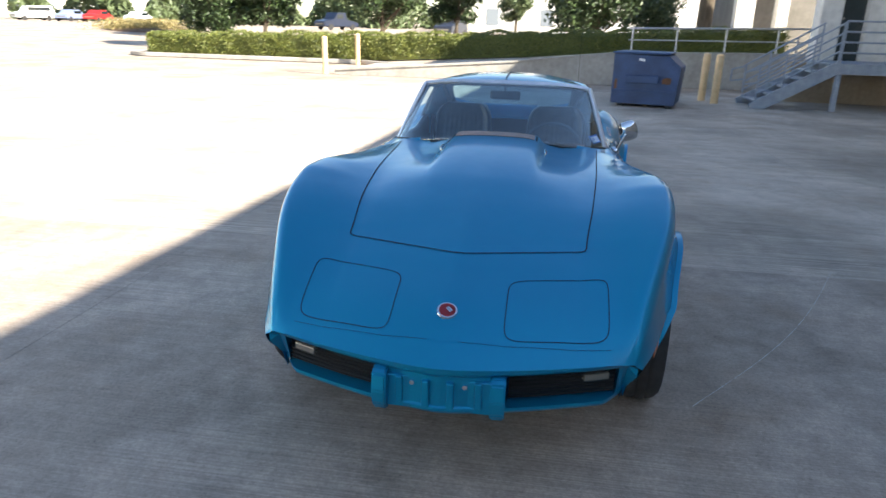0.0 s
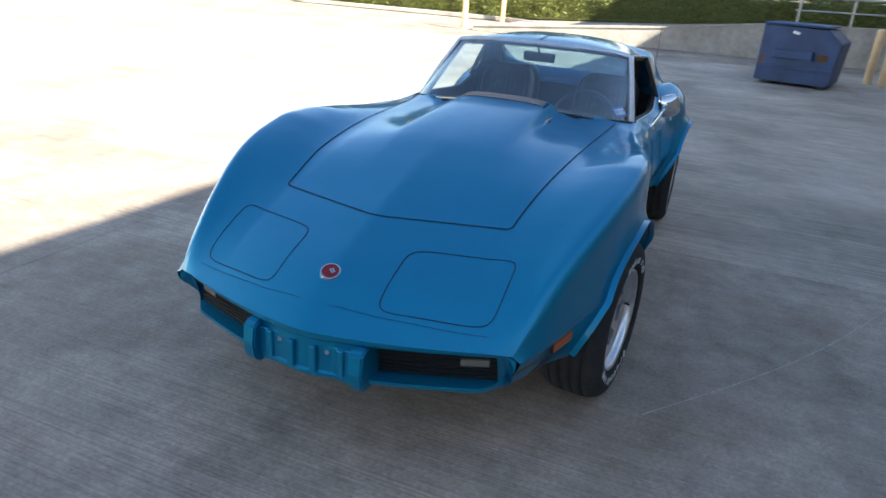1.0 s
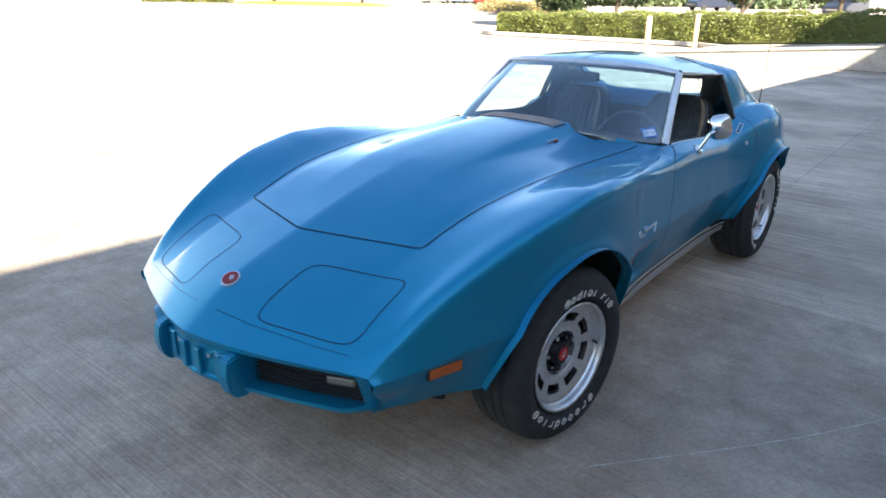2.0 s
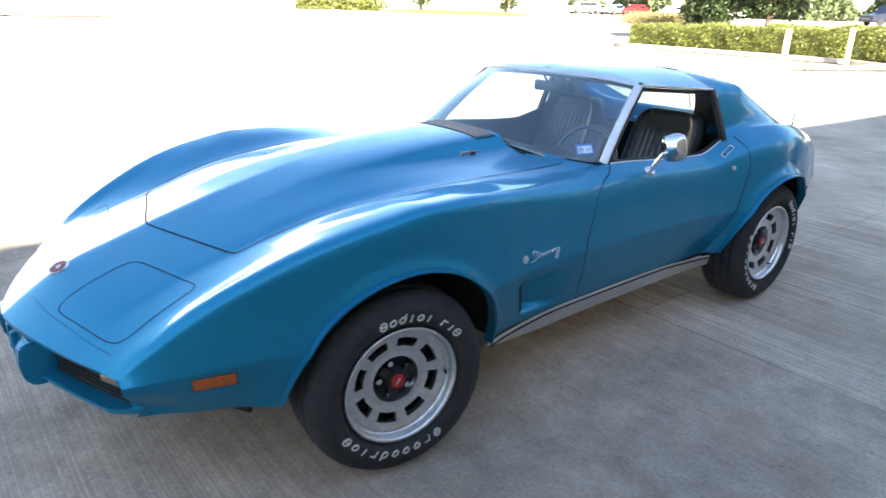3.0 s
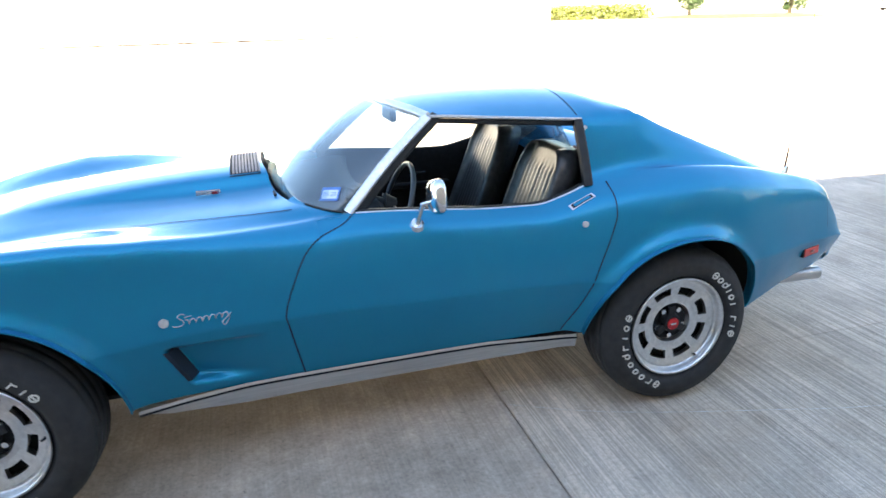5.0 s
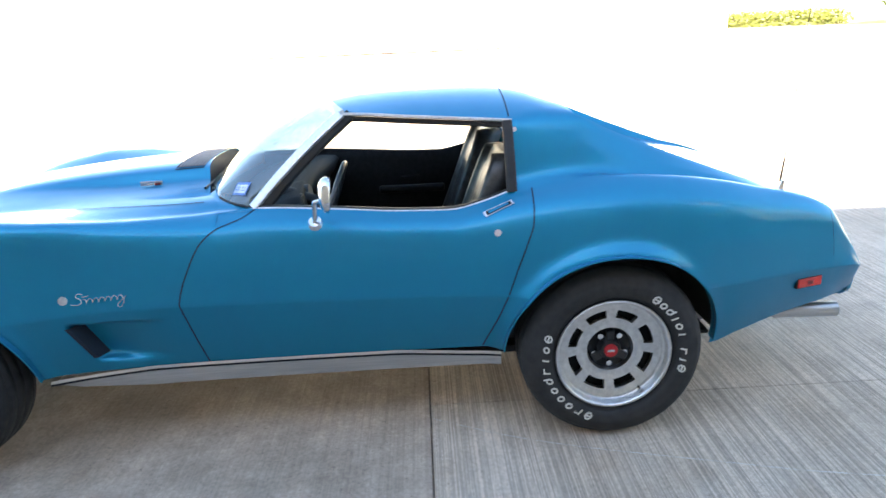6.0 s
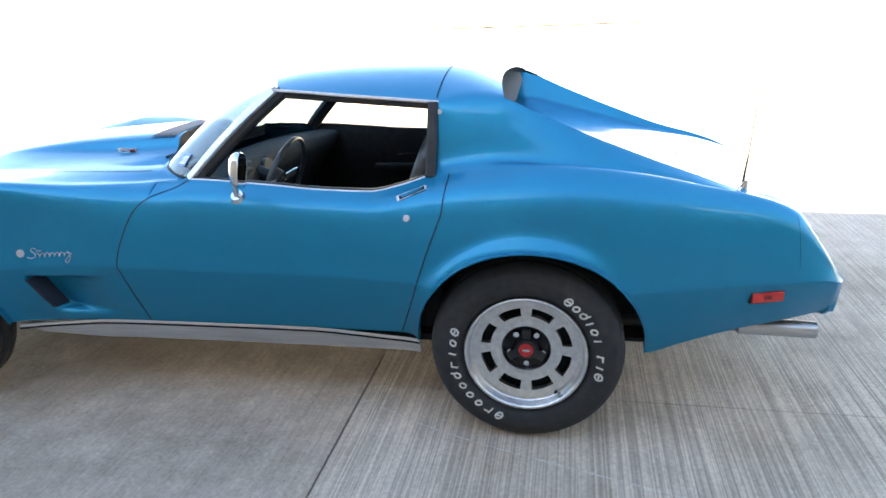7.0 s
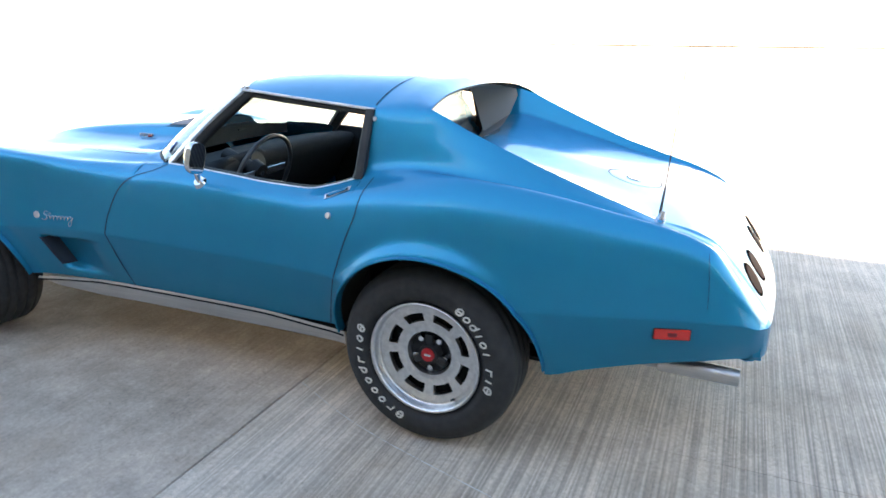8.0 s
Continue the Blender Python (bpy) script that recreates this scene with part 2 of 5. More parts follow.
def side_controls(y):
    """From the crest of the fender or the window sill down to the lower edge."""
    cx, cz, mx, mz = float(crest_x(y)), float(crest_z(y)), float(side_x(y)), float(crease_z(y))
    ux, uz = mx - 0.018, mz + 0.52 * (cz - mz)
    sx, sz = cx + (ux - cx) * 0.70, cz - (cz - uz) * 0.34
    bx, bz = float(sill_x(y)), float(sill_z(y))
    flat = float(step(1.12, .15, y) * step(-.75, -.35, y))
    if y < 1.1:
        # the front fender's top is a broad, nearly level band
        sx, sz = sx + flat * .10 * (ux - cx), sz + flat * .14 * (cz - uz)
        tx, tz = cx + (ux - cx) * (.39 + .13 * flat), cz - (cz - uz) * (.125 - .055 * flat)
        return [(cx, cz), (tx, tz), (sx, sz), (ux, uz), (mx, mz), (mx - .44 * (mx - bx), mz - .5 * (mz - bz)), (bx, bz)]
    return [(cx, cz), (sx, sz), (ux, uz), (mx, mz), (mx - .44 * (mx - bx), mz - .5 * (mz - bz)), (bx, bz)]


def side_curve(lead, side):
    """The flank's section, with a crisp crease where its upper and lower halves meet."""
    return spline(lead + side[:-2], 90), spline(side[-3:], 50)


def along(curve, count):
    s = np.r_[0, np.cumsum(np.linalg.norm(np.diff(curve, axis=0), axis=1))]
    u = np.linspace(0, s[-1], count)
    return np.c_[np.interp(u, s, curve[:, 0]), np.interp(u, s, curve[:, 1])]


def cut_at(curve, zb):
    keep = curve[curve[:, 1] > zb + 1e-4]
    k = len(keep)
    if k == 0:
        return curve[:1]
    if k < len(curve):
        a, b = curve[k - 1], curve[k]
        t = (a[1] - zb) / max(1e-6, a[1] - b[1])
        keep = np.vstack([keep, a + t * (b - a)])
    return keep


def cut_side(halves, y):
    """Resamples the side's section down to the wheel opening or the lower edge."""
    zb = bottom_z(y)
    upper = along(cut_at(halves[0], zb), 30)
    if zb > halves[1][0, 1] - 1e-3:
        return np.vstack([upper, np.repeat(upper[-1:], 29, axis=0)])
    return np.vstack([upper, along(cut_at(halves[1], zb), 30)[1:]])


def stations(lo, hi, gap):
    """Places along the car, crowded towards the ends of the wheel openings."""
    ys = list(np.arange(lo, hi, gap)) + [hi]
    ys += list(np.arange(.556, .648, .004))
    for yc, zc, r in ARCHES:
        ys = [y for y in ys if abs(y - yc) > r + 0.004]
        ys += [yc - r * math.cos(a) for a in np.linspace(0, math.pi, 56)]
        ys += [yc - r - .002, yc + r + .002]
    ys = [y for y in ys if lo + 0.003 < y < hi - 0.003]
    return sorted(ys + [lo, hi])


# Hood and nose
hood_centre_z = smooth_curve((-1, .543), (-.965, .568), (-.9, .612), (-.816, .662), (-.6, .738), (-.52, .765), (-.4, .802), (-.1, .888), (.1, .934), (.4, .970), (.7, .991), (.96, 1.002))
hood_edge_z = smooth_curve((-1, .539), (-.96, .566), (-.9, .602), (-.8, .647), (-.6, .708), (-.367, .773), (-.3, .795), (-.1, .849), (.1, .876), (.3, .893), (.5, .901), (.8, .907), (1.1, .928))
hood_edge_x = smooth_curve((-1, .44), (-.367, .460), (-.1, .488), (.3, .52), (.7, .545), (1.1, .568))


def plan_y(s, x):
    """Sweeps the nose and the cowl round in plan."""
    w = min(abs(x) / 0.62, 1.0)
    return s + 0.195 * w**1.4 * float(step(-.35, -1.0, s)) + 0.155 * w**2.2 * float(step(.35, .95, s))


def top_controls(s):
    rise = float(step(-.42, .25, s))
    z0, ex = float(hood_centre_z(s)), float(hood_edge_x(s))
    ez = float(hood_edge_z(s))
    bz = z0 - 0.010 * rise - 0.002
    crisp = float(step(.05, .65, s))
    bulge = [(0, z0), (0.12, z0 - 0.002), (0.205, bz + 0.002)]
    bulge += [(bx, ez + (bz - ez) * f) for bx, f in ((0.235, .93 - .05 * crisp), (0.268, .78 - .36 * crisp), (0.32, .56 - .34 * crisp), (0.40, .28 - .19 * crisp))] + [(ex, ez)]
    # ahead of the hood the nose falls evenly from a faint middle ridge
    return [(x, z * rise + (1 - rise) * (z0 + .008 + (ez - z0 - .008) * (x / ex))) for x, z in bulge]


def nose_tuck(x, y, z):
    """The nose's lower corners are swept further back."""
    return .075 * float(step(.50, .40, z) * step(.52, .62, abs(x)) * step(-.60, -.80, y))


def front_shell():
    ys = stations(-0.805, 1.105, 0.016)
    table = np.linspace(-1.0, 0.95, 800)
    ymap = np.array([plan_y(v, 0.66) for v in table])
    rows = []
    for y in ys:
        s = float(np.interp(y, ymap, table))
        top = top_controls(s)
        side = side_controls(y)
        cx, cz = side[0]
        ex, ez = top[-1]
        rise = float(step(-.62, -.05, s))
        band = float(step(-.45, .0, s))
        valley = [(ex + (cx - ex) * (0.62 - .12 * rise + .14 * band), ez + (cz - ez) * (.30 + .22 * rise + .33 * band))]
        a = spline(top + valley + side[:2], 60)
        k = int(np.argmin(np.hypot(a[:, 0] - cx, a[:, 1] - cz)))
        a = a[:k + 1]
        u = np.linspace(0, len(a) - 1, 50)
        a = np.c_[np.interp(u, range(len(a)), a[:, 0]), np.interp(u, range(len(a)), a[:, 1])]
        b, low = side_curve([valley[0]], side)
        k = int(np.argmin(np.hypot(b[:, 0] - cx, b[:, 1] - cz)))
        b = cut_side((b[k:], low), y)
        section = np.vstack([a, b[1:]])
        rows.append([flared((x, (plan_y(s, x) if x < .66 else y) + nose_tuck(x, y, z), z)) for x, z in section])
    return np.array(rows)


def door_shell():
    ys = stations(1.105, 2.17, 0.016)
    rows = []
    for y in ys:
        side = side_controls(y)
        b = cut_side(side_curve([], side), y)
        rows.append([flared((x, y, z)) for x, z in b])
    return np.array(rows)


deck_z = smooth_curve((2.24, .915), (2.43, 1.0), (2.52, .985), (2.7, .945), (3.06, .868), (3.3, .815), (3.38, .78), (3.48, .68), (3.60, .528))
ridge_z = smooth_curve((2.17, 1.158), (2.30, 1.176), (2.38, 1.174), (2.44, 1.152), (2.5, 1.121), (2.7, 1.034), (2.9, .954), (3.06, .894), (3.2, .842), (3.3, .812), (3.38, .778), (3.48, .675), (3.60, .526))
ridge_x = smooth_curve((2.17, .535), (2.28, .54), (2.36, .542), (2.7, .535), (3.1, .51), (3.4, .465), (3.60, .40))
valley_z = smooth_curve((2.17, .955), (2.35, .978), (2.6, .955), (2.9, .902), (3.15, .848), (3.37, .78), (3.48, .67), (3.60, .525))
roof_z = smooth_curve((1.42, 1.238), (1.6, 1.258), (1.8, 1.264), (2.05, 1.260), (2.25, 1.243), (2.42, 1.206))
rail_x = smooth_curve((1.42, .515), (1.55, .522), (2.0, .535), (2.17, .535))
rail_z = smooth_curve((1.42, 1.207), (1.55, 1.206), (1.8, 1.188), (2.17, 1.158))


def tail_y(y, x):
    bow = 0.03 * (1 - (abs(x) / .5) ** 2) * float(step(3.3, 3.60, y)) if abs(x) < .5 else 0
    return y - .15 * max(0, y - 3.39) + bow


def roof_section(y, ex, ez, count):
    """From the roof's middle out to its edge."""
    u = np.linspace(0, 1, count) ** 0.85
    return np.c_[ex * u, ez + (float(roof_z(y)) - ez) * (1 - u**2.8)]


def quarter_shell():
    """Rear roof, buttresses and rear fenders: rows along y, of which the first reach up over the roof."""
    verts, faces, last, wide = [], [], None, 30
    for y in stations(2.17, 3.60, 0.014):
        side = side_controls(y)
        cx, cz = side[0]
        rx, rz, vz = float(ridge_x(y)), float(ridge_z(y)), float(valley_z(y))
        vx = rx + (cx - rx) * 0.72
        inner = roof_section(y, rx, rz, wide) if y <= 2.42 else np.zeros((0, 2))
        hint = (rx - .05, rz + .012)
        pts = [hint, (rx, rz), (rx + (vx - rx) * .5, rz + (vz - rz) * .45), (vx, vz)]
        a = spline(pts + side[:2], 75)
        k0 = int(np.argmin(np.hypot(a[:, 0] - rx, a[:, 1] - rz)))
        k = int(np.argmin(np.hypot(a[:, 0] - cx, a[:, 1] - cz)))
        u = np.linspace(k0, k, 24)
        a = np.c_[np.interp(u, range(75), a[:, 0]), np.interp(u, range(75), a[:, 1])]
        b, low = side_curve([(vx, vz)], side)
        k = int(np.argmin(np.hypot(b[:, 0] - cx, b[:, 1] - cz)))
        b = cut_side((b[k:], low), y)
        outer = [flared((x, tail_y(y, x), z)) for x, z in np.vstack([a, b[1:]])]
        row = [(x, y - 0.045 * (1 - (x / rx) ** 2) * float(step(2.17, 2.40, y)), z) for x, z in inner[:-1]] + outer
        if len(inner):
            # round the roof over into the sail panel
            q, k, soft = np.array(row), len(inner) - 1, float(step(2.17, 2.25, y) * step(2.42, 2.35, y))
            for _ in range(14):
                q[k - 6:k + 8] = q[k - 6:k + 8] * (1 - .5 * soft) + .25 * soft * (q[k - 7:k + 7] + q[k - 5:k + 9])
            row = [tuple(p) for p in q]
        at = list(range(len(verts), len(verts) + len(row)))
        verts += row
        if last is not None:
            m = min(len(last), len(at))
            p, q = last[-m:], at[-m:]
            faces += [(p[j], q[j], q[j + 1], p[j + 1]) for j in range(m - 1)]
        last = at
    return np.array(verts), faces


def deck_shell():
    rows = []
    for y in sorted({*np.arange(2.24, 3.60, 0.02), 3.60}):
        rx, rz, z0 = float(ridge_x(y)) - .012 * float(step(2.49, 2.41, y)), float(ridge_z(y)) - .012 * float(step(2.49, 2.41, y)), float(deck_z(y))
        lift = rz - z0
        ix = rx - 0.012 - 0.05 * min(1, max(0, lift) / .15)
        foot = z0 + .30 * max(0, lift)
        floor = spline([(0, z0), (ix * .5, z0), (ix * .8, z0 + .35 * (foot - z0)), (ix, foot)], 26)
        wall = [(ix + (rx - ix) * t, foot + (rz - foot) * t) for t in np.linspace(.125, 1, 8)]
        rows.append([(x, tail_y(y, x), z) for x, z in np.vstack([floor, wall])])
    return np.array(rows)


def roof_shell():
    rows = []
    for s in np.linspace(0, 1, 40):
        row = []
        for w in np.linspace(0, 1, 30) ** 0.85:
            front = 1.437 + .117 * w * w
            y = front + s * (2.17 - front)
            ez = float(rail_z(y))
            row.append((float(rail_x(y)) * w, y, ez + (float(roof_z(y)) - ez) * (1 - w**2.8)))
        rows.append(row)
    return np.array(rows)


# ---- the car ----
from mathutils.bvhtree import BVHTree

car = thing("sports_car", "satin blue classic coupe with chrome trim and silver wheels", "car")


def split(verts, faces, pick, names):
    """Cuts one smooth surface into parts without breaking its shading."""
    me = bpy.data.meshes.new("surface")
    me.from_pydata([tuple(map(float, v)) for v in verts], [], [tuple(map(int, f)) for f in faces])
    me.update()
    normals = [tuple(n.vector) for n in me.vertex_normals]
    mids = np.array([np.mean(verts[list(f)], axis=0) for f in faces])
    groups = {}
    for f, mid in zip(faces, mids):
        groups.setdefault(pick(*mid), []).append(f)
    bpy.data.meshes.remove(me)
    made = {}
    for key, some in groups.items():
        used = sorted({i for f in some for i in f})
        back = {i: n for n, i in enumerate(used)}
        ob = raw(names[key][0], [verts[i] for i in used], [tuple(back[i] for i in f) for f in some], PAINT, car, names[key][1])
        ob.data.normals_split_custom_set_from_vertices([normals[i] for i in used])
        made[key] = ob
    return made


def door_front(z):
    return float(np.interp(z, (.343, .443, .535, .602, .64, .681, .761, .799, .82, .837, .852, .861, .875, .885, .905), (1.013, .994, .977, .964, .973, .988, 1.025, 1.047, 1.066, 1.086, 1.113, 1.141, 1.187, 1.21, 1.245)))


def door_rear(z):
    return float(np.interp(z, (.33, .48, .68, .82, .93), (2.025, 2.085, 2.155, 2.21, 2.222)))


def lid_at(u, v):
    """Corner-rounded outline of a headlamp lid: u across, v along, both from -1 to 1."""
    x = 0.362 + 0.172 * u
    return x, -0.70 + 0.05 * u + 0.128 * v


def in_lid(x, y):
    u = (abs(x) - 0.362) / 0.172
    v = (y + 0.70 - 0.05 * u) / 0.128
    return abs(u) ** 7 + abs(v) ** 7 < 1


def hood_front(x):
    """The hood's front edge: a shallow arrow in plan."""
    return -.52 + .140 * (math.hypot(abs(x), .02) - .02) / .456


def front_pick(x, y, z):
    if z > .6 and in_lid(x, y):
        return "lid_l" if x > 0 else "lid_r"
    edge = float(hood_edge_x(y - .07 * step(.35, .95, y)))
    if abs(x) < edge and y > hood_front(x):
        return "hood"
    if abs(x) > .6 and y > door_front(z):
        return "door_l" if x > 0 else "door_r"
    return "body"


names = {"lid_l": ("headlamp_lid", ""), "lid_r": ("headlamp_lid", ""), "hood": ("hood", ""), "body": ("front_body", ""),
         "door_l": ("door", ""), "door_r": ("door", ""), "rear": ("rear_body", "")}
rows = front_shell()
nf, mf = rows.shape[:2]
fv, ff = rows.reshape(-1, 3), grid_faces(nf, mf, True)
fv, ff = mirrored(fv, ff)
drows = door_shell()
nd, md = drows.shape[:2]
dv, df = mirrored(drows.reshape(-1, 3), grid_faces(nd, md, True))
qv, qf = quarter_shell()
qv, qf = mirrored(qv, qf)

# One sheet for the whole flank, so that the doors can be cut from it.
allv = np.vstack([fv, dv, qv])
allf = list(ff) + [tuple(i + len(fv) for i in f) for f in df] + [tuple(i + len(fv) + len(dv) for i in f) for f in qf]
key = {}
remap = np.arange(len(allv))
for i, p in enumerate(np.round(allv / 0.0012).astype(int)):
    k = tuple(p)
    remap[i] = key.setdefault(k, i)
allf = [g for g in (tuple(dict.fromkeys(int(remap[i]) for i in f)) for f in allf) if len(g) > 2]


def pick_all(x, y, z):
    if y < 1.05 or (abs(x) < .6 and y < 1.3):
        return front_pick(x, y, z)
    if y < door_front(z):
        return "body"
    if y < door_rear(z) and abs(x) > .57 and z < .95:
        return "door_l" if x > 0 else "door_r"
    return "rear"


split(allv, allf, pick_all, names)
SKIN = BVHTree.FromPolygons([Vector(v) for v in allv], allf)

drows = deck_shell()
v, f = mirrored(drows.reshape(-1, 3), grid_faces(*drows.shape[:2], True))
def surround(face):
    mid = np.mean(v[list(face)], axis=0)
    return mid[1] < 2.365 and mid[2] > .93 and abs(mid[0]) > .3


raw("rear_deck", v, [q for q in f if not surround(q)], PAINT, car)
raw("window_surround", v, [q for q in f if surround(q)], principled("grey_window_surround", (.30, .29, .28), .6), car, "grey rear window surround")
DECK = BVHTree.FromPolygons([Vector(p) for p in v], f)
# Grey lining under the roof's rear lip
lip = []
for q in allf:
    mid = np.mean(np.array([allv[i] for i in q]), axis=0)
    if 2.18 < mid[1] < 2.46 and abs(mid[0]) < .56 and mid[2] > 1.10:
        lip.append(q)
used = sorted({i for q in lip for i in q})
spot = {i: k for k, i in enumerate(used)}
raw("lip_lining", np.array([(allv[i][0] * .992, allv[i][1] - .006, allv[i][2] - .010) for i in used]), [tuple(spot[i] for i in reversed(q)) for q in lip], bpy.data.materials["grey_window_surround"], car, "grey lining under the roof lip")
rrows = roof_shell()
for sx in (1, -1):
    raw("roof_panel", rrows.reshape(-1, 3) * (sx, 1, 1), grid_faces(*rrows.shape[:2], sx > 0), PAINT, car)
v, f = mirrored(rrows.reshape(-1, 3), grid_faces(*rrows.shape[:2], True))
ROOF = BVHTree.FromPolygons([Vector(p) for p in v], f)


def on_side(y, z, tree=SKIN, sx=1):
    hit = tree.ray_cast(Vector((2.0 * sx, y, z)), Vector((-sx, 0, 0)))
    if hit[0] is None or hit[0].x * sx < 0.3:
        hit = tree.find_nearest(Vector((0.72 * sx, y, z)))
    return hit[0], hit[1] if hit[1].x * sx > 0 else -hit[1]


def on_top(x, y, tree=SKIN):
    hit = tree.ray_cast(Vector((x, y, 2.0)), Vector((0, 0, -1)))
    if hit[0] is None:
        hit = tree.find_nearest(Vector((x, y, 0.9)))
    return hit[0], hit[1] if hit[1].z > 0 else -hit[1]


def ribbon(name, path, width, material, lift=0.0008, parent=car, label=""):
    """A strip along (place, normal) pairs on a surface."""
    verts = []
    for i, (p, n) in enumerate(path):
        t = (path[min(i + 1, len(path) - 1)][0] - path[max(i - 1, 0)][0]).normalized()
        c = t.cross(n).normalized() * width / 2
        verts += [p - c + n * lift, p + c + n * lift]
    faces = [(2 * i, 2 * i + 1, 2 * i + 3, 2 * i + 2) for i in range(len(path) - 1)]
    return raw(name, verts, faces, material, parent, label)


def dense(points, step_length=0.012):
    out = []
    for a, b in zip(points, points[1:]):
        a, b = np.array(a, float), np.array(b, float)
        n = max(1, int(np.linalg.norm(b - a) / step_length))
        out += [tuple(a + (b - a) * i / n) for i in range(n)]
    return out + [tuple(points[-1])]


def top_seam(points, width=0.006, tree=SKIN, material=SEAM, lift=.0012):
    return ribbon("panel_gap", [h for h in (on_top(x, y, tree) for x, y in dense(points)) if h[0] is not None], width, material, lift)


def side_seam(points, sx, width=0.005, material=SEAM, name="panel_gap"):
    return ribbon(name, [on_side(y, z, SKIN, sx) for y, z in dense(points)], width, material)


for sx in (1, -1):
    side_seam([(door_front(z), z) for z in np.r_[np.linspace(.898, .84, 30), np.linspace(.838, .342, 50)]], sx)
    side_seam([(door_rear(z), z) for z in np.linspace(.93, .342, 40)], sx)
    outline = [(math.copysign(abs(math.cos(a)) ** .28, math.cos(a)), math.copysign(abs(math.sin(a)) ** .28, math.sin(a))) for a in np.linspace(0, 2 * math.pi, 90)]
    top_seam([(sx * lid_at(u, v)[0], lid_at(u, v)[1]) for u, v in outline], .0032)
    top_seam([(sx * .05, -.912), (sx * .2, -.890), (sx * .4, -.839), (sx * .54, -.797)], .0014)
    side_seam([(3.372, .77), (3.385, .66), (3.388, .60)], sx, .0016)
half = [(float(hood_edge_x(y - .07 * step(.35, .95, y))), float(y)) for y in np.linspace(1.03, -.365, 60)] + [(.457, -.376), (.450, -.384), (.438, -.390)]
half += [(float(x), hood_front(x)) for x in np.linspace(.42, 0, 30)]
top_seam(half + [(-x, y) for x, y in half[-2::-1]], .005, lift=.0022)
top_seam([(0, 1.445), (0, 2.158)], .008, ROOF, lift=.003)
top_seam([(x, 2.160) for x in np.linspace(-.515, .515, 60)], .0045, ROOF, lift=.0015)
top_seam([(x, 3.365 + .02 * (1 - (x / .5) ** 2)) for x in np.linspace(-.45, .45, 40)], .002, DECK)


# Front bumper cover with its openings
def nose_y(x):
    return -1.0 + 0.195 * min(abs(x) / 0.62, 1.0) ** 1.4


rows = []
for x in sorted(set(np.round(np.r_[np.linspace(-.600, .600, 86), .214, .216, .568, .572, -.214, -.216, -.568, -.572], 4))):
    sunk = 0.075 if .215 < abs(x) < .57 else 0.006
    end = float(step(.585, .640, abs(x)))
    prof = [(0, float(np.interp(abs(x), (0, .44, .60), (.551, .5395, .532)))), (.003, .530), (.008, .523), (.014, .518), (.014 + sunk, .514), (.014 + sunk, .410), (.014, .404), (.014, .394), (.024, .382), (.06, .374), (.32, .364)]
    rows.append([(x * (1 - .012 * end * min(1, max(0, (.525 - z) / .1))), nose_y(x) + max(dy, 0 if end > .5 else dy) + .010 * end + nose_tuck(x, -.8, z), z) for dy, z in prof])
corner = []
for dy, z in [(0, .5305)] + prof[1:4] + [(.0, .49), (.0, .42)] + prof[6:]:
    x = float(np.interp(z, (.378, .515, .53), (.599, .638, .603)))
    corner.append((x, nose_y(x) + (dy if dy > .03 else 0) + nose_tuck(x, -.8, z), z))
rows = np.array([[(-x, y, z) for x, y, z in corner]] + rows + [corner])
raw("front_bumper", rows.reshape(-1, 3), grid_faces(*rows.shape[:2]), PAINT, car, smooth=False)
for sx in (1, -1):
    grille = []
    for x in np.linspace(.218, .567, 18):
        grille.append([(x * sx, nose_y(x) + .07, z) for z in (.514, .408)])
    grille = np.array(grille)
    g = raw("grille", grille.reshape(-1, 3), grid_faces(*grille.shape[:2]), BLACK, car, "black grille insert")
    for z in np.linspace(.420, .505, 7):
        bm = bmesh.new()
        xs = np.linspace(.22, .565, 12)
        for a, b in zip(xs, xs[1:]):
            tube(bm, (a * sx, nose_y(a) + .058, z), (b * sx, nose_y(b) + .058, z), .0032, seg=6)
        part("grille_bar", bm, DARK, g)
    bm = bmesh.new()
    c = Vector((.50 * sx, nose_y(.50) + .062, .474))
    box(bm, (-.046, -.012, -.013), (.046, .02, .013), .005, Matrix.Translation(c) @ pose(0, 0, 0, 0, 0, 24 * sx))
    part("parking_lamp", bm, CLEAR_LENS, car, "clear parking lamp lens")
    # bumper guards
    bm = bmesh.new()
    prof = [(.04, .522), (-.004, .520), (-.028, .508), (-.036, .45), (-.028, .402), (-.006, .372), (.04, .368)]
    left = [bm.verts.new((.166 * sx, nose_y(.18) + dy, z)) for dy, z in prof]
    right = [bm.verts.new((.214 * sx, nose_y(.18) + dy + .004, z)) for dy, z in prof]
    bm.faces.new(left)
    bm.faces.new(right[::-1])
    for i in range(len(prof)):
        j = (i + 1) % len(prof)
        bm.faces.new((left[i], right[i], right[j], left[j]))
    bmesh.ops.recalc_face_normals(bm, faces=bm.faces)
    bmesh.ops.bevel(bm, geom=list(bm.edges), offset=.006, segments=2, affect="EDGES")
    part("bumper_guard", bm, PAINT, car)
    for x in (.04, .128):
        bm = bmesh.new()
        box(bm, (x * sx - .012, nose_y(x) + .004, .405), (x * sx + .012, nose_y(x) + .03, .498), .004)
        part("bumper_rib", bm, PAINT, car)
    bm = bmesh.new()
    tube(bm, (.085 * sx, nose_y(.08) + .012, .482), (.085 * sx, nose_y(.08) + .04, .482), .008, seg=10)
    part("bolt", bm, CHROME, car, "chrome bolt")
bm = bmesh.new()
box(bm, (-.17, nose_y(0) + .034, .385), (.17, nose_y(0) + .05, .50), .004)
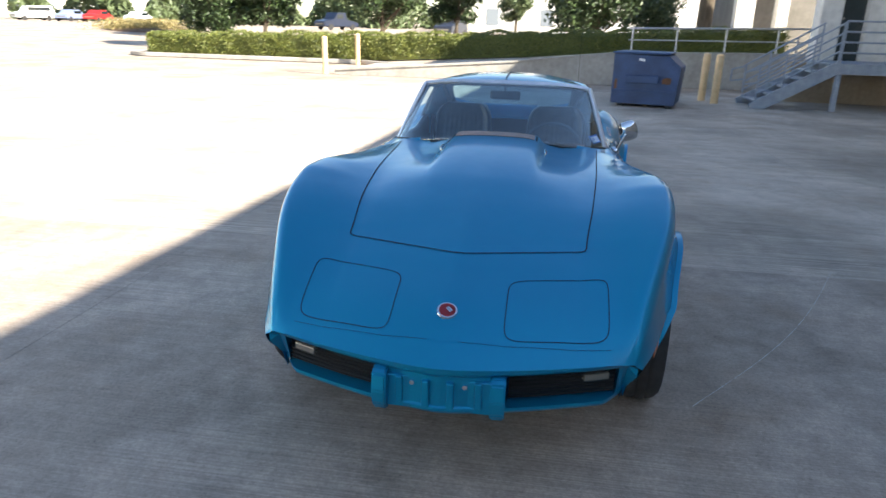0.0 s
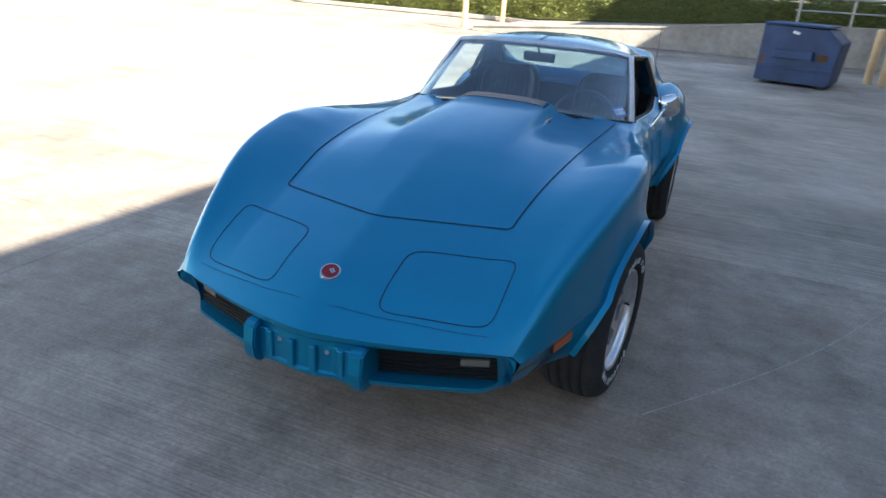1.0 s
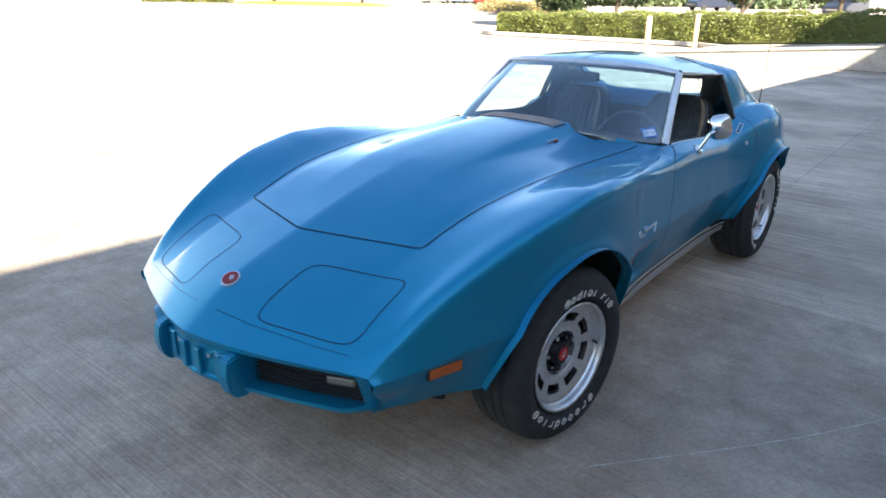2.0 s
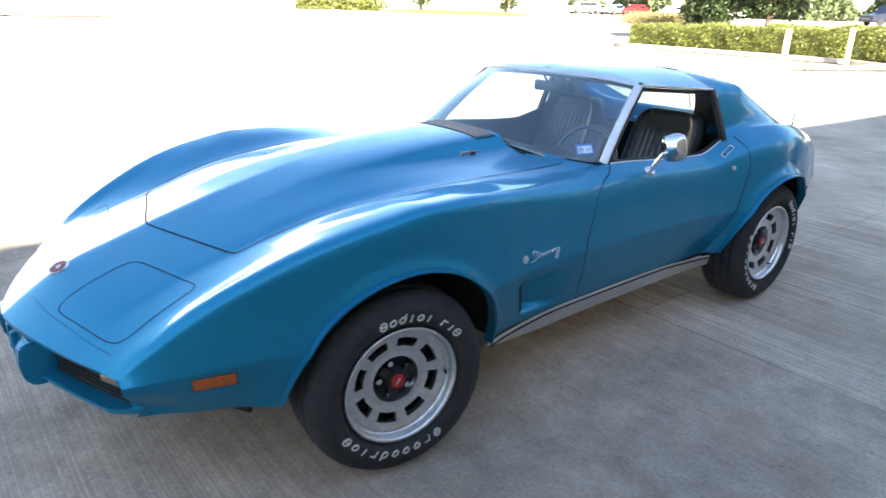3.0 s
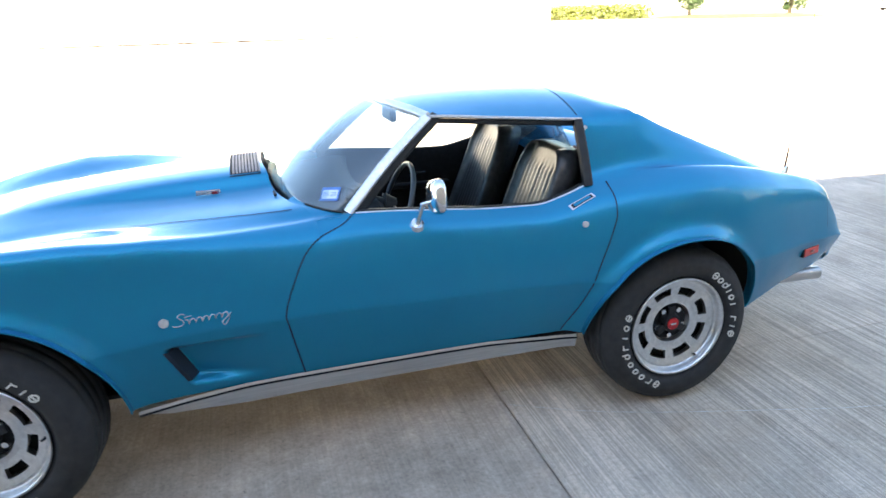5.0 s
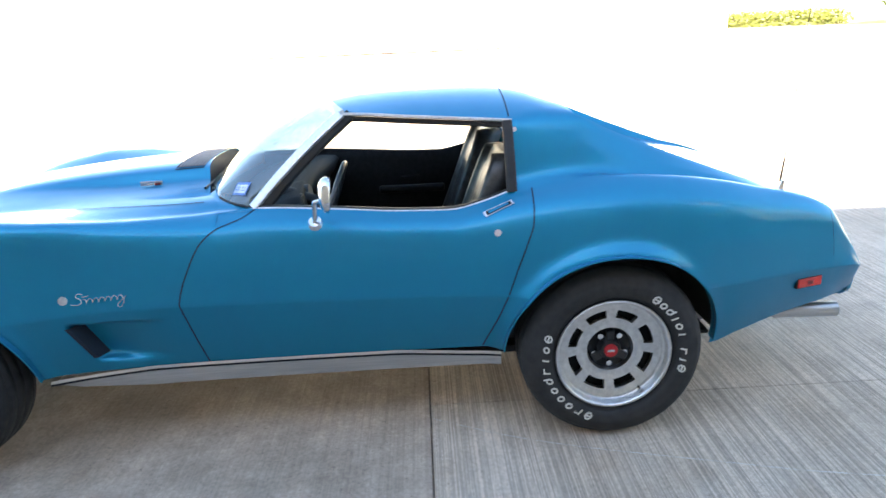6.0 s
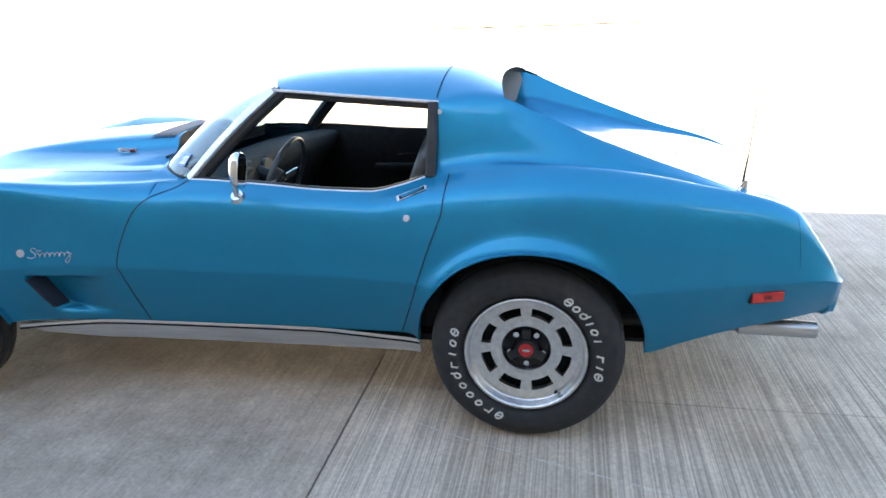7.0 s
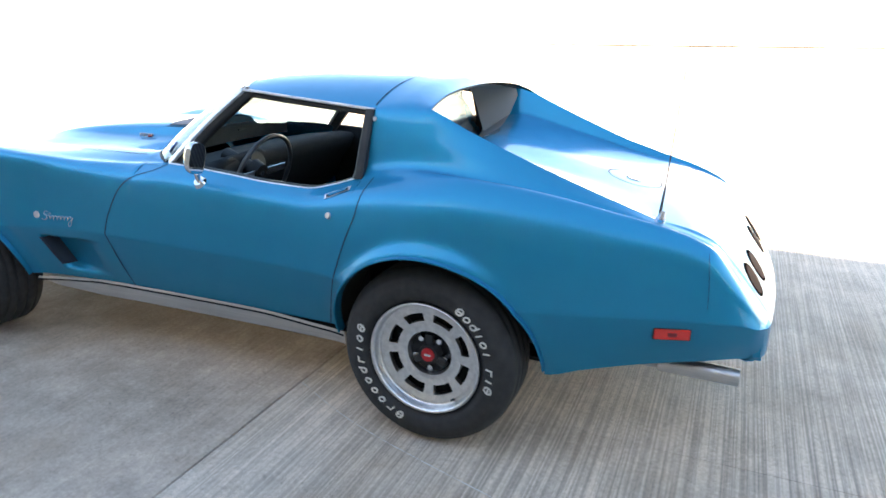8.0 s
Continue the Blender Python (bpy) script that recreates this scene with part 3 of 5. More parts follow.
part("bumper_centre", bm, PAINT, car)


# Nose emblem
def disc_on(tree_hit, radius, thick, material, name, label="", parent=car, seg=24, offset=0.0):
    p, n = tree_hit
    bm = bmesh.new()
    tube(bm, p - n * .004 + n * offset, p + n * (thick + offset), radius, radius * .93, seg)
    return part(name, bm, material, parent, label)


rim_e = disc_on(on_top(0, -.816), .036, .004, CHROME, "nose_emblem", "round red emblem in chrome ring")
disc_on(on_top(0, -.816), .030, .0055, RED, "emblem_disc", parent=rim_e)
p, n = on_top(0, -.816)
bm = bmesh.new()
for k in range(2):
    box(bm, (-.004 + k * .008, -.012, 0), (.001 + k * .008, .010, .0015), 0, Matrix.Translation(p + n * .0058) @ n.to_track_quat("Z", "Y").to_matrix().to_4x4() @ pose(0.004, 0, 0, 0, 0, 35))
part("emblem_mark", bm, CHROME, rim_e)


# Cowl: wiper pit, grille and corners
def cowl_front(x):
    return 0.95 + 0.155 * min(abs(x) / 0.62, 1.0) ** 2.2


# the windshield's lower edge: nearly straight, then wrapped sharply round to the pillar
COWL = spline([(0, .995, .966), (.15, 1.0, .963), (.29, 1.014, .955), (.42, 1.04, .941), (.50, 1.063, .928), (.54, 1.089, .920), (.575, 1.124, .913), (.604, 1.163, .908), (.624, 1.205, .902)], 80)


def cowl_line(x):
    w = abs(x)
    return Vector((x, float(np.interp(w, COWL[:, 0], COWL[:, 1])), float(np.interp(w, COWL[:, 0], COWL[:, 2]))))


def glass_base(x):
    """The glass runs on down behind the hood's rear lip."""
    return cowl_line(x) + Vector((0, -.016, -.022))


def glass_top(x):
    w = abs(x) / .52
    return Vector((x, 1.437 + .117 * w * w, float(np.interp(w, (0, .5, .8, 1), (1.235, 1.230, 1.220, 1.203)))))


rows = []
for x in np.linspace(-.46, .46, 40):
    a, b = cowl_front(x), glass_base(x)
    top = on_top(x, a - .012)[0].z - .004
    rows.append([(x, a - .004, top), (x, a + .004, .872), (x, b.y - .004, .872), (x, b.y + .004, b.z + .006)])
rows = np.array(rows)
raw("wiper_pit", rows.reshape(-1, 3), grid_faces(*rows.shape[:2]), BLACK, car, "black wiper recess", smooth=False)
for sx in (1, -1):
    rows = []
    for x in np.linspace(.45, .655, 24):
        a, b = cowl_front(x), cowl_line(min(x, .64))
        end = float(np.interp(x, (.45, .62, .655), (b.y, b.y + .01, 1.245)))
        z0 = on_top(x, a - .01)
        z0 = z0[0].z if z0[0] is not None else .9
        rows.append([(x * sx, a + (end - a) * t - .006 * (1 - t), z0 + (float(np.interp(x, (.6, .655), (b.z - .002, .896))) - z0) * t) for t in np.linspace(0, 1, 6)])
    rows = np.array(rows)
    raw("cowl_corner", rows.reshape(-1, 3), grid_faces(*rows.shape[:2], sx < 0), PAINT, car)
    # wipers
    bm = bmesh.new()
    a = Vector((.24 * sx - .14, .970, .925))
    b = Vector((.24 * sx + .14, .985, .928))
    tube(bm, a, b, .006, seg=6)
    tube(bm, (.24 * sx, .968, .872), (.24 * sx + .02, .978, .925), .007, .005, 6)
    box(bm, a + Vector((0, -.002, -.010)), a + Vector((.26, .004, -.003)), 0)
    part("wiper", bm, BLACK, car, "black wiper arm and blade")

# grey-brown slats, lightened so that their colour holds the reflected light
SLAT_GREY = varied("grey_slat_with_sheen", (.26, .22, .21), (.36, .31, .30), 20, .6, .1, .001)
# Vent slats near the rear edge of the hood bulge
vent = None
for k in range(9):
    y = .835 + k * .0125
    path = [on_top(x, y) for x in np.linspace(-.215, .215, 16)]
    if vent is None:
        rows = [[h[0] + h[1] * .0012 for h in (on_top(x, yy) for x in np.linspace(-.23, .23, 16))] for yy in np.linspace(.825, .943, 8)]
        rows = np.array([[tuple(p) for p in r] for r in rows])
        vent = raw("hood_vent", rows.reshape(-1, 3), grid_faces(8, 16), GAP, car, "dark slatted cowl vent")
    verts = []
    for p, n in path:
        verts += [tuple(p + n * .0015), tuple(p + n * .005 + Vector((0, .003, 0))), tuple(p + n * .003 + Vector((0, .0085, 0)))]
    raw("slat", verts, grid_faces(16, 3), SLAT_GREY, vent, smooth=False)

# ---- glass ----
def glass_material(name, tint, gloss=0.02):
    m = bpy.data.materials.new(name)
    m.use_nodes = True
    n, l = m.node_tree.nodes, m.node_tree.links
    n.remove(n["Principled BSDF"])
    clear, shine, fres, blend = n.new("ShaderNodeBsdfTransparent"), n.new("ShaderNodeBsdfGlossy"), n.new("ShaderNodeLayerWeight"), n.new("ShaderNodeMixShader")
    power, least = n.new("ShaderNodeMath"), n.new("ShaderNodeMath")
    power.operation, power.inputs[1].default_value = "POWER", 3.2
    least.operation, least.inputs[1].default_value = "MULTIPLY_ADD", 0.72
    least.inputs[2].default_value = 0.11
    clear.inputs["Color"].default_value = (*tint, 1)
    shine.inputs["Roughness"].default_value = gloss
    fres.inputs["Blend"].default_value = 0.5
    l.new(fres.outputs["Facing"], power.inputs[0])
    l.new(power.outputs[0], least.inputs[0])
    l.new(least.outputs[0], blend.inputs[0])
    l.new(clear.outputs[0], blend.inputs[1])
    l.new(shine.outputs[0], blend.inputs[2])
    l.new(blend.outputs[0], n["Material Output"].inputs["Surface"])
    return m


PANE = glass_material("tinted_glass", (0.76, 0.88, 0.93))
rows = []
arc = np.r_[0, np.cumsum(np.linalg.norm(np.diff(COWL, axis=0), axis=1))]
for u in np.linspace(-1, 1, 61):
    x = math.copysign(float(np.interp(abs(u) * arc[-1], arc, COWL[:, 0])), u)
    a, b = glass_base(.99 * x), glass_top(.510 * u)
    rows.append([tuple(a.lerp(b, t) + Vector((0, -.030, .022)) * (1 - u**4) * math.sin(math.pi * t)) for t in np.linspace(0, 1, 14)])
rows = np.array(rows)
ws = raw("windshield", rows.reshape(-1, 3), grid_faces(61, 14), PANE, car, "faintly tinted curved windshield glass")
mod = ws.modifiers.new("thickness", "SOLIDIFY")
mod.thickness, mod.offset = .005, -1


def swept(name, path, normals, size, material, label="", parent=car, bevel=True):
    """A bar of size (across, high) along a path."""
    w, h = size
    sec = [(-w / 2, -h / 2), (w / 2, -h / 2), (w / 2, h * .3), (w * .3, h / 2), (-w * .3, h / 2), (-w / 2, h * .3)]
    verts, k = [], len(sec)
    for i, (p, n) in enumerate(zip(path, normals)):
        p, n = Vector(p), Vector(n).normalized()
        t = (Vector(path[min(i + 1, len(path) - 1)]) - Vector(path[max(i - 1, 0)])).normalized()
        c = t.cross(n).normalized()
        verts += [tuple(p + c * a + n * b) for a, b in sec]
    faces = [(i * k + j, i * k + (j + 1) % k, (i + 1) * k + (j + 1) % k, (i + 1) * k + j) for i in range(len(path) - 1) for j in range(k)]
    faces += [tuple(range(k))[::-1], tuple(len(verts) - k + j for j in range(k))]
    return raw(name, verts, faces, material, parent, label, smooth=False)


for sx in (1, -1):
    a, b = Vector((.622 * sx, 1.222, .900)), Vector((.522 * sx, 1.552, 1.206))
    out = Vector((.75 * sx, -.55, .35))
    pts = [a.lerp(b, t) + Vector((0, -.006, .008)) * math.sin(math.pi * t) for t in np.linspace(0, 1, 10)]
    swept("pillar_trim", pts, [out] * 10, (.036, .014), TRIM, "chrome windshield pillar trim")
    swept("pillar", [p + Vector((-.012 * sx, .034, -.006)) for p in pts], [Vector((1 * sx, .2, .3))] * 10, (.042, .03), BLACK, "black inner windshield pillar")
    ys = np.linspace(1.556, 2.168, 24)
    rail = [Vector((sx * (float(rail_x(y)) + .003), y, float(rail_z(y)) - .002)) for y in ys]
    swept("drip_rail", rail, [Vector((sx, 0, .3))] * 24, (.011, .012), TRIM, "thin bright drip rail")
    swept("roof_weatherstrip", [p + Vector((-.010 * sx, 0, -.018)) for p in rail], [Vector((sx, 0, 0))] * 24, (.018, .014), BLACK, "black rubber weatherstrip")
    swept("rear_pillar_seal", [(sx * .648, 2.153, .915), (sx * .60, 2.153, 1.03), (sx * .54, 2.151, 1.155)], [Vector((sx, 0, .4))] * 3, (.036, .024), BLACK, "black rubber window seal")
    ys = np.linspace(1.245, 2.165, 40)
    sill = [Vector((sx * (float(crest_x(y)) - .002), y, float(crest_z(y)) + .001)) for y in ys]
    swept("sill_trim", sill, [Vector((sx * .5, 0, 1))] * 40, (.007, .004), TRIM, "thin bright window sill trim")
    swept("sill_seal", [p + Vector((-.017 * sx, 0, -.001)) for p in sill], [Vector((0, 0, 1))] * 40, (.026, .014), BLACK, "black window sill seal")
    rows = np.array([[tuple(p + Vector((-.028 * sx, 0, 0))), tuple(p + Vector((-.045 * sx, 0, -.03))), (sx * .60, p.y, .70), (sx * .615, p.y, .55), (sx * .60, p.y, .32)] for p in sill])
    dp = raw("door_lining", rows.reshape(-1, 3), grid_faces(40, 5, sx > 0), VINYL, car, "black vinyl door lining")
    bm = bmesh.new()
    box(bm, (sx * .56 - .02, 1.6, .66), (sx * .56 + .02, 1.95, .70), .012)
    part("armrest", bm, VINYL, dp)
    bm = bmesh.new()
    tube(bm, (sx * .585, 1.72, .74), (sx * .585, 1.82, .745), .006, seg=8)
    part("inner_handle", bm, CHROME, dp, "chrome inner handle")

xs = np.linspace(-.515, .515, 40)
head = [glass_top(x) + Vector((0, -.002, .004)) for x in xs]
swept("header_trim", head, [Vector((0, -.55, .8))] * 40, (.030, .012), TRIM, "bright windshield header trim")
swept("header", [p + Vector((0, .03, -.012)) for p in head], [Vector((0, -.3, 1))] * 40, (.05, .02), BLACK, "black inner windshield header")
for sx in (1, -1):
    swept("lower_seal", [cowl_line(sx * x) for x in np.linspace(.53, .622, 12)], [Vector((0, -.6, .8))] * 12, (.008, .006), BLACK, "black windshield seal")
rows = np.array([[(x, y, z - .02) for x, y, z in r[:26]] for r in rrows])
v, f = mirrored(rows.reshape(-1, 3), grid_faces(*rows.shape[:2]))
raw("headliner", v, f, VINYL, car, "dark roof lining")

# Rear window between the buttresses
rows = []
for u in np.linspace(-1, 1, 25):
    x = u * .43
    y = 2.262 - .02 * u * u
    rows.append([(x, y - t * .12, .918 + t * (float(np.interp(abs(u), (0, .6, 1), (1.222, 1.208, 1.15))) - .918)) for t in np.linspace(0, 1, 6)])
rows = np.array(rows)
rw = raw("rear_window", rows.reshape(-1, 3), grid_faces(25, 6), PANE, car, "upright curved rear window glass")
mod = rw.modifiers.new("thickness", "SOLIDIFY")
mod.thickness = .005
for sx in (1, -1):
    edge = spline([(.385, 2.268, .920), (.405, 2.235, 1.0), (.425, 2.198, 1.09), (.42, 2.172, 1.15), (.385, 2.15, 1.205)], 16)
    wall = spline([(.475, 2.42, .96), (.482, 2.41, 1.02), (.50, 2.395, 1.09), (.513, 2.385, 1.13), (.522, 2.375, 1.158)], 16)
    rows = np.array([[tuple((a + (b - a) * t) * (sx, 1, 1)) for t in np.linspace(0, 1, 5)] for a, b in zip(edge, wall)])
    raw("window_panel", rows.reshape(-1, 3), grid_faces(16, 5, sx < 0), bpy.data.materials["grey_window_surround"], car, "grey panel between rear window and buttress")

# ---- fittings ----
TAIL_RED = principled("dark_red_lens", (0.03, 0.003, 0.003), 0.7, 0.0, Specular_IOR_Level=0.1)
LAMP_DARK = principled("tail_lamp_black", (0.004, 0.004, 0.004), 1.0, 0.0, Specular_IOR_Level=0.0)
for sx in (1, -1):
    # silver rocker below the door
    rows = []
    ys = np.r_[np.linspace(.452, .60, 8), np.linspace(.66, 2.098, 40)]
    for y in ys:
        t = (y - .452) / (2.098 - .452)
        top = float(sill_z(y)) + .004
        low = float(np.interp(y, (.452, .55, .8, 2.1), (.304, .278, .259, .255)))
        top -= .022 * float(step(1.65, 2.1, y))
        if y < .8:
            top = float(np.interp(y, (.452, .8), (.322, top)))
        bx = float(sill_x(y))
        rows.append([(sx * (bx + .004), y, top), (sx * (bx + .008), y, top - .010), (sx * (bx - .004), y, low + .006), (sx * (bx - .012), y, low), (sx * (bx - .08), y, low)])
    rows = np.array(rows)
    rk = raw("rocker_panel", rows.reshape(-1, 3), grid_faces(*rows.shape[:2], sx > 0), ROCKER_METAL, car, "brushed silver rocker panel", smooth=False)
    ribbon("rocker_stripe", [(Vector(r[1]) + Vector((sx * .002, 0, -.003)), Vector((sx, 0, .1))) for r in rows], .008, GAP, .001, rk)
    # dark blue strip that paints the recess's shade at the fender vent's front
    rows = []
    for z in np.linspace(.404, .540, 10):
        y0 = .562 + (.545 - z) * .42
        a, b = on_side(y0, z, SKIN, sx)[0] + Vector((sx * .0012, 0, 0)), on_side(y0 + .034, z, SKIN, sx)[0] + Vector((sx * .003, 0, 0))
        rows.append([tuple(a), tuple(a + Vector((-sx * .004, .014, 0))), tuple(b)])
    rows = np.array(rows)
    raw("fender_vent_shade", rows.reshape(-1, 3), grid_faces(10, 3, sx < 0), SEAM, car, "dark blue strip painting the shade in the fender vent", smooth=False)
    disc_on(on_side(2.176, 1.125, SKIN, sx), .009, .004, WHITE_LETTER, "pillar_button", "small pale round fitting on the rear pillar", seg=16)
    # side markers
    for y0, y1, z0, z1, mat, label in ((-.63, -.513, .478, .512, AMBER, "amber side marker lamp"), (3.236, 3.345, .486, .522, RED_LENS, "red side marker lamp")):
        (a, na), (b, nb) = on_side(y0, (z0 + z1) / 2, SKIN, sx), on_side(y1, (z0 + z1) / 2, SKIN, sx)
        m = Matrix.Translation((a + b) / 2) @ Matrix.Rotation(math.atan2(b.y - a.y, b.x - a.x), 4, "Z")
        bm = bmesh.new()
        half = (b - a).length / 2
        box(bm, (-half, -.012, -(z1 - z0) / 2), (half, .012, (z1 - z0) / 2), .004, m)
        lamp = part("side_marker", bm, mat, car, label)
        bm = bmesh.new()
        box(bm, (-half - .003, -.008, -(z1 - z0) / 2 - .003), (half + .003, .008, (z1 - z0) / 2 + .003), .002, m)
        part("bezel", bm, BLACK, lamp)
        bm = bmesh.new()
        box(bm, (-half * .25, -.014, -.007), (half * .25, .014, .007), .002, m)
        part("reflector", bm, RED if y0 > 0 else AMBER, lamp)
    # fender emblem and a chrome squiggle beside it
    disc_on(on_side(.583, .648, SKIN, sx), .016, .004, TRIM, "fender_emblem", "small round chrome emblem", seg=16)
    big = [(.650, .665), (.634, .668), (.626, .658), (.640, .648), (.642, .636), (.626, .629), (.608, .632)]
    small = [(.648 + .130 * t + .004 * math.sin(t * 40), .640 + .0085 * math.sin(t * 40 + 1.0) + .006 * t) for t in np.linspace(0, 1, 40)]
    tail = [(.775, .652), (.783, .640), (.779, .622), (.768, .612), (.760, .620), (.772, .632), (.792, .650)]
    bar = [(.646, .656), (.668, .659)]
    badge = None
    for line, name in ((big, "fender_badge"), (small, "stroke"), (tail, "stroke"), (bar, "stroke")):
        curve = spline([(y, z, 0) for y, z in line], max(8, 5 * len(line)))
        hits = [on_side(y, z, SKIN, sx) for y, z, _ in curve]
        ob = swept(name, [p + n * .001 for p, n in hits], [n for p, n in hits], (.0030, .0035), CHROME, "chrome script-like squiggle badge" if badge is None else "", badge or car)
        badge = badge or ob
    # hood badge
    p, n = on_top(.272 * sx, .74)
    m = Matrix.Translation(p + Vector((sx * .004, 0, 0))) @ Matrix.Rotation(0, 4, "Z")
    bm = bmesh.new()
    box(bm, (-.004, -.045, -.012), (.006, .045, .012), .002, m)
    hb = part("hood_badge", bm, CHROME, car, "small chrome hood badge")
    bm = bmesh.new()
    box(bm, (.004 if sx > 0 else -.009, .012, -.005), (.009 if sx > 0 else -.002, .036, .005), .001, m)
    part("badge_mark", bm, RED, hb)
    # lock and handle
    lock = disc_on(on_side(2.088, .799, SKIN, sx), .0125, .006, TRIM, "door_lock", "round bright metal door lock", seg=18)
    hp = [on_side(y, z, SKIN, sx) for y, z in dense([(2.046, .853), (2.149, .893)], .008)]
    handle = ribbon("door_handle", hp, .026, TRIM, .002, car, "flush chrome-framed push plate door handle")
    ribbon("handle_gap", hp[1:-1], .019, GAP, .003, handle)
    ribbon("push_plate", hp[2:-2], .012, PAINT, .0042, handle)
    # exhaust
    bm = bmesh.new()
    tube(bm, (.45 * sx, 2.75, .315), (.47 * sx, 3.27, .318), .024, seg=20)
    ex = part("exhaust_pipe", bm, ROCKER_METAL, car, "dull steel exhaust pipe", smooth=True)
    bm = bmesh.new()
    tube(bm, (.47 * sx, 3.25, .318), (.475 * sx, 3.515, .314), .031, seg=24, caps=False)
    tube(bm, (.47 * sx, 3.25, .318), (.475 * sx, 3.515, .314), .028, seg=24, caps=False)
    part("exhaust_tip", bm, ROCKER_METAL, ex, "bright steel exhaust tip", smooth=True)
    # tail lamps
    for x in (.175, .335):
        hit = DECK.ray_cast(Vector((x * sx, 4.2, .625)), Vector((0, -1, 0)))
        p, n = hit[0], hit[1] if hit[1].y > 0 else -hit[1]
        tl = disc_on((p, n), .066, .0012, LAMP_DARK, "tail_lamp_bezel", "round dark tail lamp recess", seg=32)
        disc_on((p, n), .057, .0024, TAIL_RED, "tail_lamp", "round dark red tail lamp lens", parent=tl, seg=32)
    # dark liners of the wheel openings
    for yc, zc, r in ARCHES:
        rows = []
        for a in np.linspace(.07, math.pi - .05, 40):
            y, z = yc + (r + .012) * math.cos(a), zc + (r + .012) * math.sin(a)
            skin = on_side(y, z, SKIN, sx)[0]
            rows.append([(sx * x, y, z) for x in (.45, (abs(skin.x) if skin else .6) - .014)])
        rows = np.array(rows)
        raw("wheel_liner", rows.reshape(-1, 3), grid_faces(40, 2), DARK, car, "dark wheel well liner")
        lip = [(sx * (on_side(yc + (r + .004) * math.cos(a), zc + (r + .004) * math.sin(a), SKIN, sx)[0] or Vector((.8 * sx, 0, 0))).x - sx * .012,
                yc + (r + .001) * math.cos(a), zc + (r + .001) * math.sin(a)) for a in np.linspace(0.0 if yc > 1 else .03, math.pi - .03, 60)]
        bm = bmesh.new()
        box(bm, (sx * .445 - .006, yc - .46, .27), (sx * .445 + .006, yc + .46, .655))
        part("wheel_well_plate", bm, DARK, car, "dark wheel well wall")
        swept("arch_lip", lip, [Vector((0, -math.cos(a), -math.sin(a))) for a in np.linspace(0.0 if yc > 1 else .03, math.pi - .03, 60)], (.022, .006), PAINT, "", car)

# tail panel below the crease, and closing plates
plan = [(.512, 3.545), (.502, 3.568), (.475, 3.582)] + [(x, tail_y(3.60, x) + .014) for x in np.linspace(.44, 0, 14)]
plan = plan + [(-x, y) for x, y in plan[-2::-1]]
rows = np.array([[(x * a, y - dy, z) for a, dy, z in ((.985, .014, .527), (.995, .002, .512), (.94, 0, .40), (.925, .02, .378), (.6, .25, .366))] for x, y in plan])
raw("rear_bumper", rows.reshape(-1, 3), grid_faces(len(plan), 5), PAINT, car, smooth=False)
bm = bmesh.new()
box(bm, (-.56, -.45, .275), (.56, 2.95, .29))
part("underbody", bm, DARK, car, "dark underbody")
rows = []
for x in np.linspace(-.60, .60, 31):
    y = -.60 + .16 * (abs(x) / .6) ** 2.2
    rows.append([(x, y + .02, .372), (x, y, .30), (x, y + .006, .272), (x, y + .016, .274), (x, y + .03, .372)])
rows = np.array(rows)
raw("air_dam", rows.reshape(-1, 3), grid_faces(*rows.shape[:2]), BLACK, car, "black rubber air dam under the nose", smooth=False)
bm = bmesh.new()
box(bm, (-.40, -.60, .26), (.40, 1.05, .62))
part("engine_block", bm, DARK, car, "dark engine bay")

# fuel lid, antenna
hit = on_top(0, 3.05, DECK)
ribbon("fuel_lid_seam", [on_top(.105 * math.cos(a), 3.05 + .105 * math.sin(a), DECK) for a in np.linspace(0, 2 * math.pi, 50)], .005, GAP)
disc_on(hit, .036, .004, CHROME, "fuel_lid_emblem", "round chrome fuel lid emblem")
p, n = on_top(.505, 3.205)
bm = bmesh.new()
tube(bm, p - n * .01, p + n * .012, .020, .016, 16)
tube(bm, p + n * .012, p + n * .03 + Vector((0, 0, .01)), .013, .007, 12)
ant = part("antenna", bm, CHROME, car, "thin whip antenna on chrome base")
bm = bmesh.new()
tube(bm, p + Vector((0, 0, .03)), p + Vector((0, .008, .12)), .005, .003, 8)
tube(bm, p + Vector((0, .008, .12)), p + Vector((0, .05, .80)), .002, .0012, 6)
part("whip", bm, BLACK, ant)

# driver's mirror
bp, bn = on_side(1.452, .853)
bm = bmesh.new()
tube(bm, bp - bn * .005, bp + bn * .010, .030, .022, 20)
mirror = part("side_mirror", bm, CHROME, car, "chrome door mirror on stalk")
top = bp + Vector((.045, .012, .085))
bm = bmesh.new()
tube(bm, bp + bn * .006, top, .011, .009, 12)
tube(bm, top, top + Vector((.022, .038, .012)), .008, .008, 10)
part("stalk", bm, CHROME, mirror)
def squarish(k, w, h):
    return math.copysign(abs(math.cos(k)) ** .62, math.cos(k)) * w, math.copysign(abs(math.sin(k)) ** .62, math.sin(k)) * h


